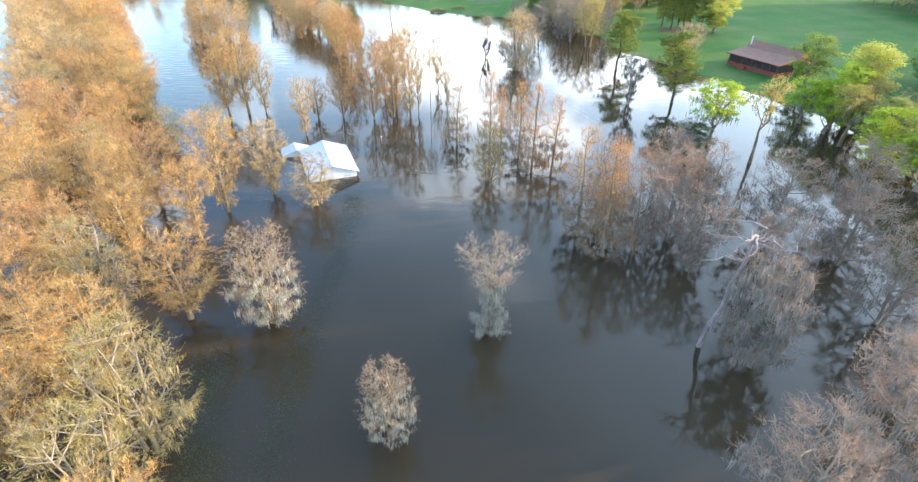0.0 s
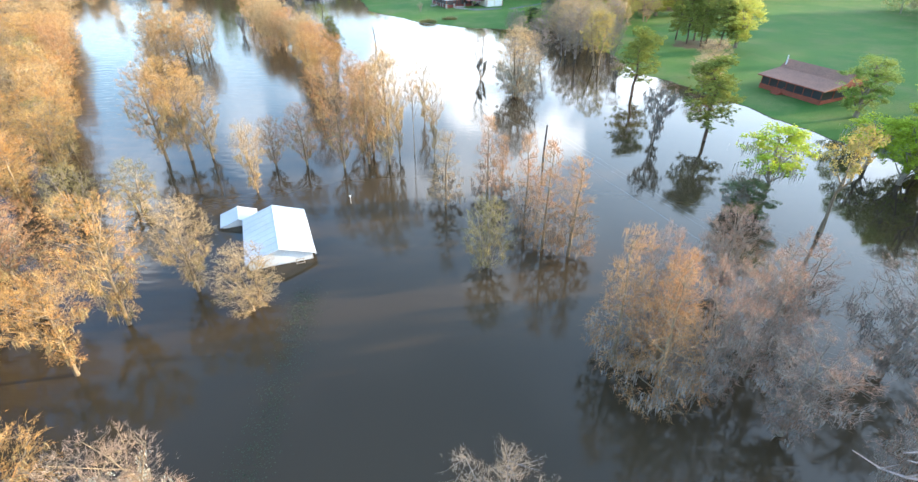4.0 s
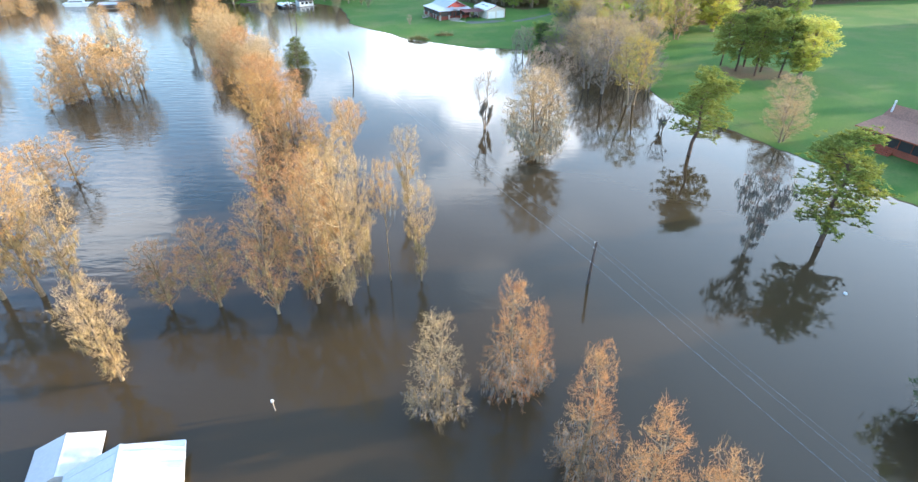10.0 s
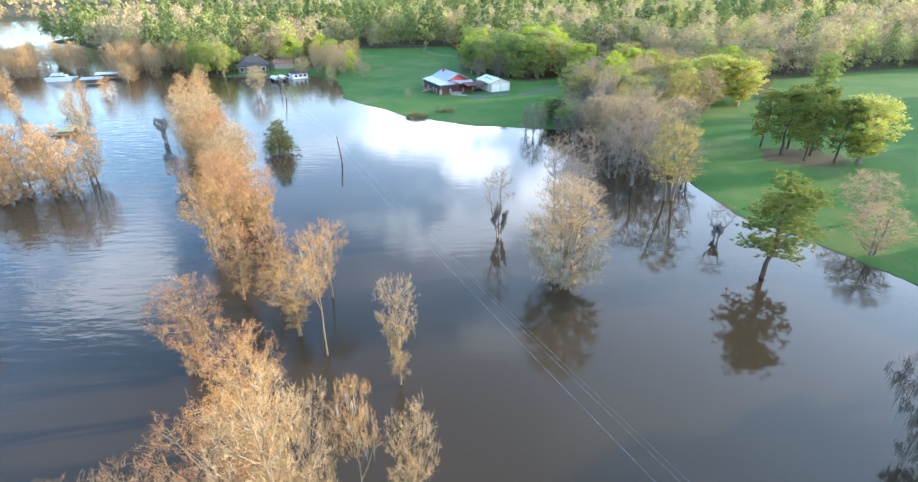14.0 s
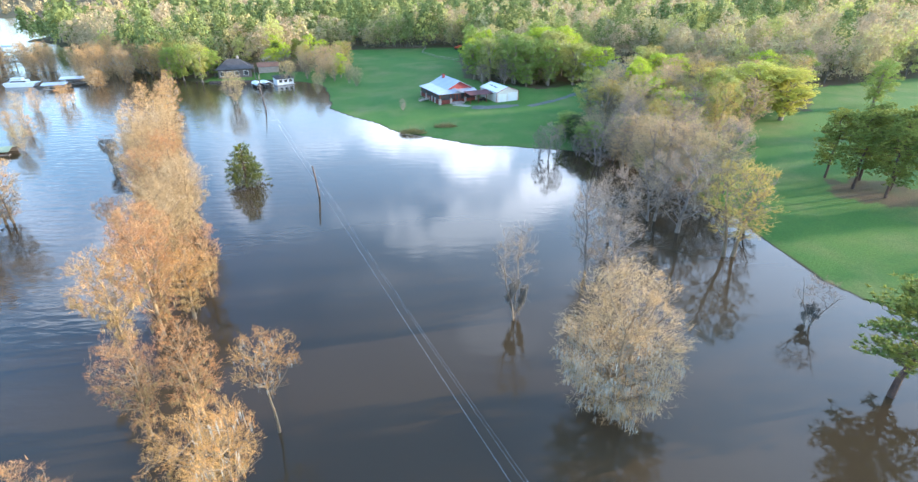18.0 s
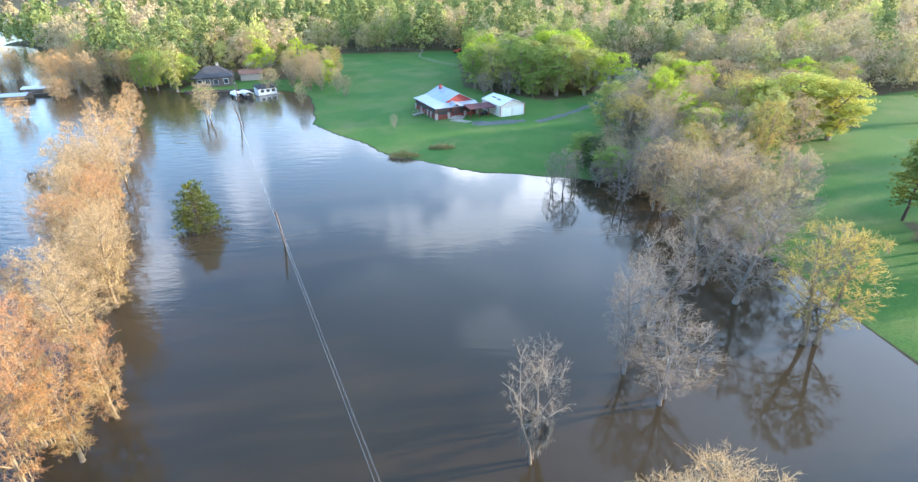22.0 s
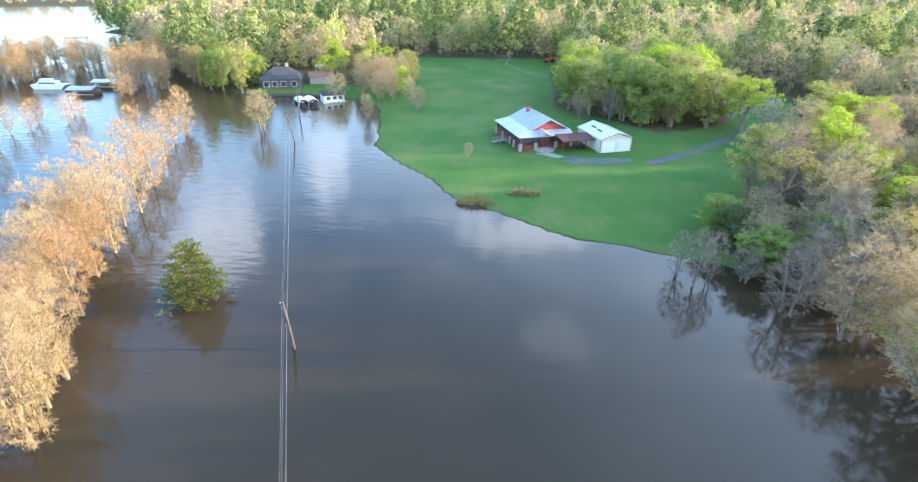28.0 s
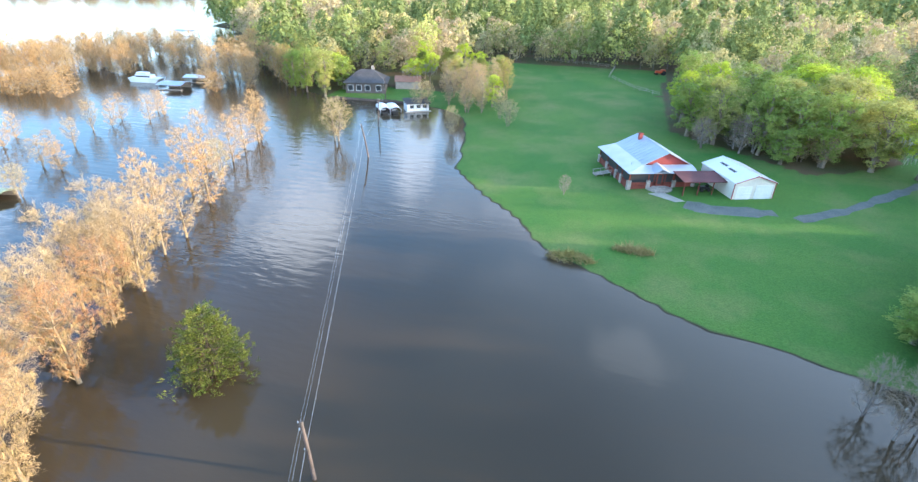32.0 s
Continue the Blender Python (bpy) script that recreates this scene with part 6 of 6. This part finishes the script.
grove(["shrub", "green_tree", "bare_tan", "bare_grey"], 26, 184, 40, 196, 9, 4.5, 6.5, 6, 8, 2.8)
grove(["bare_grey"], 26, 176, 37, 184, 5, 6, 9, 5, 7, 3.4)
grove(["bare_tan", "bare_grey", "fresh_tree", "gold_tree", "bare_tan"], 34, 184, 58, 212, 20, 9, 13, 7, 11, 4.2)
grove(["bare_tan", "fresh_tree", "bare_tan", "gold_tree", "bare_tan", "green_tree"], 46, 190, 118, 240, 34, 8, 11.0, 8, 11, 5.0, lambda x, y: y - 194 > (x - 70) * 1.3 and not (55 < x < 84 and 193 < y < 213))
grove(["green_tree", "green_tree", "fresh_tree", "lime_tree"], 7, 242, 46, 280, 32, 9.5, 15.5, 8, 13, 4.8, lambda x, y: y > 259 - (x - 7) * 0.62 and y < 283 and math.hypot(x - 17, y - 233) > 11)
grove(["bare_grey", "bare_tan", "green_tree"], 12, 240, 34, 256, 9, 5, 8, 5, 8, 3.0, lambda x, y: 250 - (x - 14) * 0.5 < y < 256 - (x - 14) * 0.5)
grove(["bare_tan", "gold_tree", "fresh_tree", "bare_tan"], -52, 264, -34, 286, 13, 7.5, 11, 5, 7.5, 3.4, lambda x, y: y > 264 + max(0, x + 44) * 0.2)
grove(["gold_tree", "fresh_tree", "green_tree"], -99, 268, -80, 290, 12, 8, 12.5, 6, 9, 3.8)
grove(["fresh_tree", "lime_tree", "pine", "bare_tan"], -64, 288, -34, 300, 12, 8, 12, 6, 8, 4.0)
for x, y, h, w in [(63, 160.5, 12.0, 8.0), (65, 156.5, 11.5, 7.5), (66.2, 163.5, 12, 8), (67.5, 159, 12.4, 8), (69, 154.5, 11.5, 7.5), (62.0, 165.5, 11.0, 7.0)]:
    plant("pine", x, y, h, w, ground_z(x, y))
for kind, x, y, h, w in [("dome_tree", 72.5, 153.5, 11.5, 11.0), ("bare_tan", 52.0, 123.0, 6.6, 8.0), ("bare_tan", 57.0, 131.5, 7.5, 8.5), ("dome_tree", 63.0, 207.5, 10.8, 12.0), ("dome_tree", 69.5, 203.5, 12.4, 14.5), ("dome_tree", 76.0, 201.5, 11.4, 12.5),
                         ("fresh_tree", 56.5, 238.0, 11.5, 10.0), ("fresh_tree", 66.0, 237.0, 9.0, 9.0), ("gold_tree", 61.0, 244.0, 11.5, 11.0), ("lime_tree", 110.0, 305.0, 12.0, 15.0), ("green_tree", 105.0, 212.0, 11.0, 9.0),
                         ("green_tree", 69.5, 103.0, 10.0, 9.5), ("lime_tree", 61.0, 80.5, 11.0, 9.0), ("dome_tree", 66.5, 84.0, 12.5, 10.0)]:
    plant(kind, x, y, h, w, ground_z(x, y), variant=1 if kind in ("lime_tree", "gold_tree") else None)
plant("cedar", 54.5, 239, 7.0, 5.0, ground_z(54.5, 239))
plant("bare_grey", -10, 219.5, 3.2, 2.4, ground_z(-10, 219.5))
for x, y, h, w in [(-43, 246, 6.5, 4.0), (-36.5, 262, 7, 4.5), (-33, 256, 6, 5)]:
    plant("bare_tan", x + 6, y, h, w, ground_z(x + 6, y))


# ---- the far woods ----
def far_cards(count, n, size, seed, kind):
    """Tree crowns made of leaf clumps, as one tree of about 10 x 8 m: card centres and normals."""
    rng = np.random.default_rng(seed)
    out = []
    for k in range(count):
        if kind == "pine":
            u = rng.random(n)
            a = rng.uniform(0, 6.28, n)
            r = 3.4 * (1.05 - 0.8 * u) * rng.uniform(0.35, 1.0, n)
            P = np.stack([np.cos(a) * r, np.sin(a) * r, 3.2 + 7.0 * u], 1)
            N = np.stack([np.cos(a), np.sin(a), 0.8 + 0 * a], 1) + rng.normal(size=P.shape) * 0.4
        else:
            m = 15
            ca, cu = np.arange(m) * 2.4 + rng.uniform(-0.5, 0.5, m), (np.arange(m) + 0.5) / m
            cr = 3.0 * np.sqrt(np.maximum(0.0, 1 - cu ** 2.2)) * rng.uniform(0.7, 1.05, m)
            c = np.stack([np.cos(ca) * cr, np.sin(ca) * cr, 1.5 + 6.9 * cu + rng.uniform(-0.4, 0.4, m)], 1)
            size_of = rng.uniform(0.75, 1.45, m)
            which = rng.integers(0, m, n)
            d = rng.normal(size=(n, 3))
            d[:, 2] = np.abs(d[:, 2]) * np.where(rng.random(n) < 0.2, -1, 1)
            d /= np.linalg.norm(d, axis=1, keepdims=True)
            P = c[which] + d * size_of[which][:, None] * rng.uniform(0.7, 1.15, (n, 1))
            N = d + rng.normal(size=d.shape) * 0.3
        v, f = cards(P, N, size * rng.uniform(0.6, 1.35, n), rng)
        out.append((v, f))
    return out


def far_wood(name, label, material, kind, spots, seed, n=150, size=0.5):
    rng = np.random.default_rng(seed)
    forms = far_cards(6, n, size, seed, kind)
    Vs, Fs, base = [], [], 0
    for x, y, z, s in spots:
        v, f = forms[int(rng.integers(0, 6))]
        a = rng.uniform(0, 6.28)
        c, q = math.cos(a), math.sin(a)
        w = v @ np.array([[c, q, 0], [-q, c, 0], [0, 0, 1]]) * np.array([s, s, s * rng.uniform(0.9, 1.25)])
        Vs.append(w + (x, y, z))
        Fs.append(f + base)
        base += len(v)
    me = bpy.data.meshes.new(name)
    V, F = np.concatenate(Vs), np.concatenate(Fs)
    me.vertices.add(len(V))
    me.vertices.foreach_set("co", V.ravel())
    me.loops.add(F.size)
    me.loops.foreach_set("vertex_index", F.ravel().astype(np.int32))
    me.polygons.add(len(F))
    me.polygons.foreach_set("loop_start", np.arange(0, F.size, 3, dtype=np.int32))
    me.update(calc_edges=True)
    me.materials.append(material)
    tagged(new(name, me), label, "woods", kind="stuff")


def wood_spots():
    rng = np.random.default_rng(77)
    n = 60000
    ang, dist = rng.uniform(-1.25, 1.75, n), 70 + 950 * rng.random(n) ** 0.8
    P = np.stack([np.sin(ang) * dist, 180 + np.cos(ang) * dist], 1)
    ok = inside(P, LAND) & ~inside(P, LAWN_A) & ~inside(P, LAWN_B) & (shore_distance(P) > 2)
    x, y = P[:, 0], P[:, 1]
    ok &= ~((x > -90) & (x < -30) & (y < 300))                       # the lake house and its yard
    ok &= ~((x > -60) & (x < 14) & (y < 345))
    ok &= ~((x > 5) & (x < 80) & (y < 285) & (y > 205)) & ~((x > 24) & (x < 112) & (y > 170) & (y < 246))
    P = P[ok]
    seen, keep = set(), []
    for i, (a, b) in enumerate(P):
        s = 5.8 if math.hypot(a, b - 150) < 300 else 8.0
        k = (int(a // s), int(b // s), s)
        if k not in seen:
            seen.add(k)
            keep.append(i)
    P = P[keep]
    P = P[np.argsort(np.hypot(P[:, 0], P[:, 1] - 150))][:5300]
    east = np.stack(np.meshgrid(np.arange(150, 215, 6.5), np.arange(40, 215, 6.5)), -1).reshape(-1, 2)   # unseen wood on the sun's side of the lawn, added to shade it
    P = np.concatenate([P, east + rng.uniform(-2.2, 2.2, east.shape)])
    Z = heights(P)
    return [(a, b, z - 0.3, s) for (a, b), z, s in zip(P, Z, rng.uniform(0.85, 1.65, len(P)))]


SPOTS = wood_spots()
pick = random.Random(3)
WOODS = (("pine", FAR_PINE, "pine", "dark green pine wood"), ("green", FAR_GREEN, "leaf", "woodland in green leaf"), ("lime", FAR_LIME, "leaf", "woodland in fresh lime-green leaf"),
         ("yellow", FAR_YELLOW, "leaf", "woodland in yellow-green bud"), ("bud", FAR_BUD, "leaf", "woodland in olive bud"), ("tan", FAR_TAN, "leaf", "leafless tan woodland"))
groups = {k[0]: [] for k in WOODS}
for s in SPOTS:
    v = 1.1 * noise.noise(Vector((s[0] * 0.016, s[1] * 0.016, 0.3))) + pick.gauss(0, 0.30)
    tall = 1.25 if v > 0.36 else 1.0
    groups["pine" if v > 0.38 else "green" if v > 0.24 else "lime" if v > 0.13 else "yellow" if v > -0.04 else "bud" if v > -0.20 else "tan"].append((s[0], s[1], s[2], s[3] * tall))
RANGES = ((0, 185, 900, 0.15, "nearer "), (185, 300, 420, 0.235, ""), (300, 5000, 150, 0.42, "distant "))
for grade, (d0, d1, n, size, word) in enumerate(RANGES):
    for k, (key, mat, form, words) in enumerate(WOODS):
        spots = [q for q in groups[key] if d0 <= math.hypot(q[0] - 20, q[1] - 150) < d1]
        if spots:
            far_wood("far_woods", word + words + " beyond the lawn", mat, form, spots, 1 + k + 6 * grade, n, size)
# the trunks that show along the near edge of the woods
rng = np.random.default_rng(31)
near = np.array([q for q in SPOTS if math.hypot(q[0], q[1] - 150) < 300])
P = near[:, :3] + np.column_stack([rng.normal(0, 1.6, (len(near), 2)), np.zeros(len(near))])
D = np.column_stack([rng.normal(0, 0.5, (len(near), 2)), near[:, 3] * rng.uniform(4.0, 7.0, len(near))])
v, f = blades(P, D, rng.uniform(0.2, 0.4, len(P)), rng)
tagged(new("woodland_trunks", mesh_of("woodland_trunks", v, f, FAR_TRUNK)), "grey-brown trunks standing in the woods", "woods", kind="stuff")
# the woods on to the horizon
far_rng = np.random.default_rng(12)
n = 9000
ang, dist = far_rng.uniform(-1.0, 1.3, n), 940 + 2300 * far_rng.random(n) ** 0.85
P = np.stack([np.sin(ang) * dist, 180 + np.cos(ang) * dist], 1)
P = P[inside(P, LAND) & (shore_distance(P) > 10)][:6500]
Z = heights(P)
belt = [(a, b, z - 1.0, s) for (a, b), z, s in zip(P, Z, far_rng.uniform(1.7, 2.9, len(P)))]
for k, (mat, words) in enumerate(((FAR_GREEN, "far green woods towards the horizon"), (FAR_TAN, "far tan woods towards the horizon"), (FAR_BUD, "far olive woods towards the horizon"))):
    far_wood("far_woods", words, mat, "leaf", belt[k::3], 40 + k, 34, 1.1)
SHORE_FAR = [(-262 - 40 * i - far_rng.uniform(0, 40), 690 + far_rng.uniform(0, 90) - max(0, i - 3) * 27, 1.0, far_rng.uniform(0.9, 1.4)) for i in range(24) for k in range(9)]
far_wood("far_woods", "low tan woods on the far lake shore", FAR_TAN, "leaf", SHORE_FAR, 6, 60, 0.9)
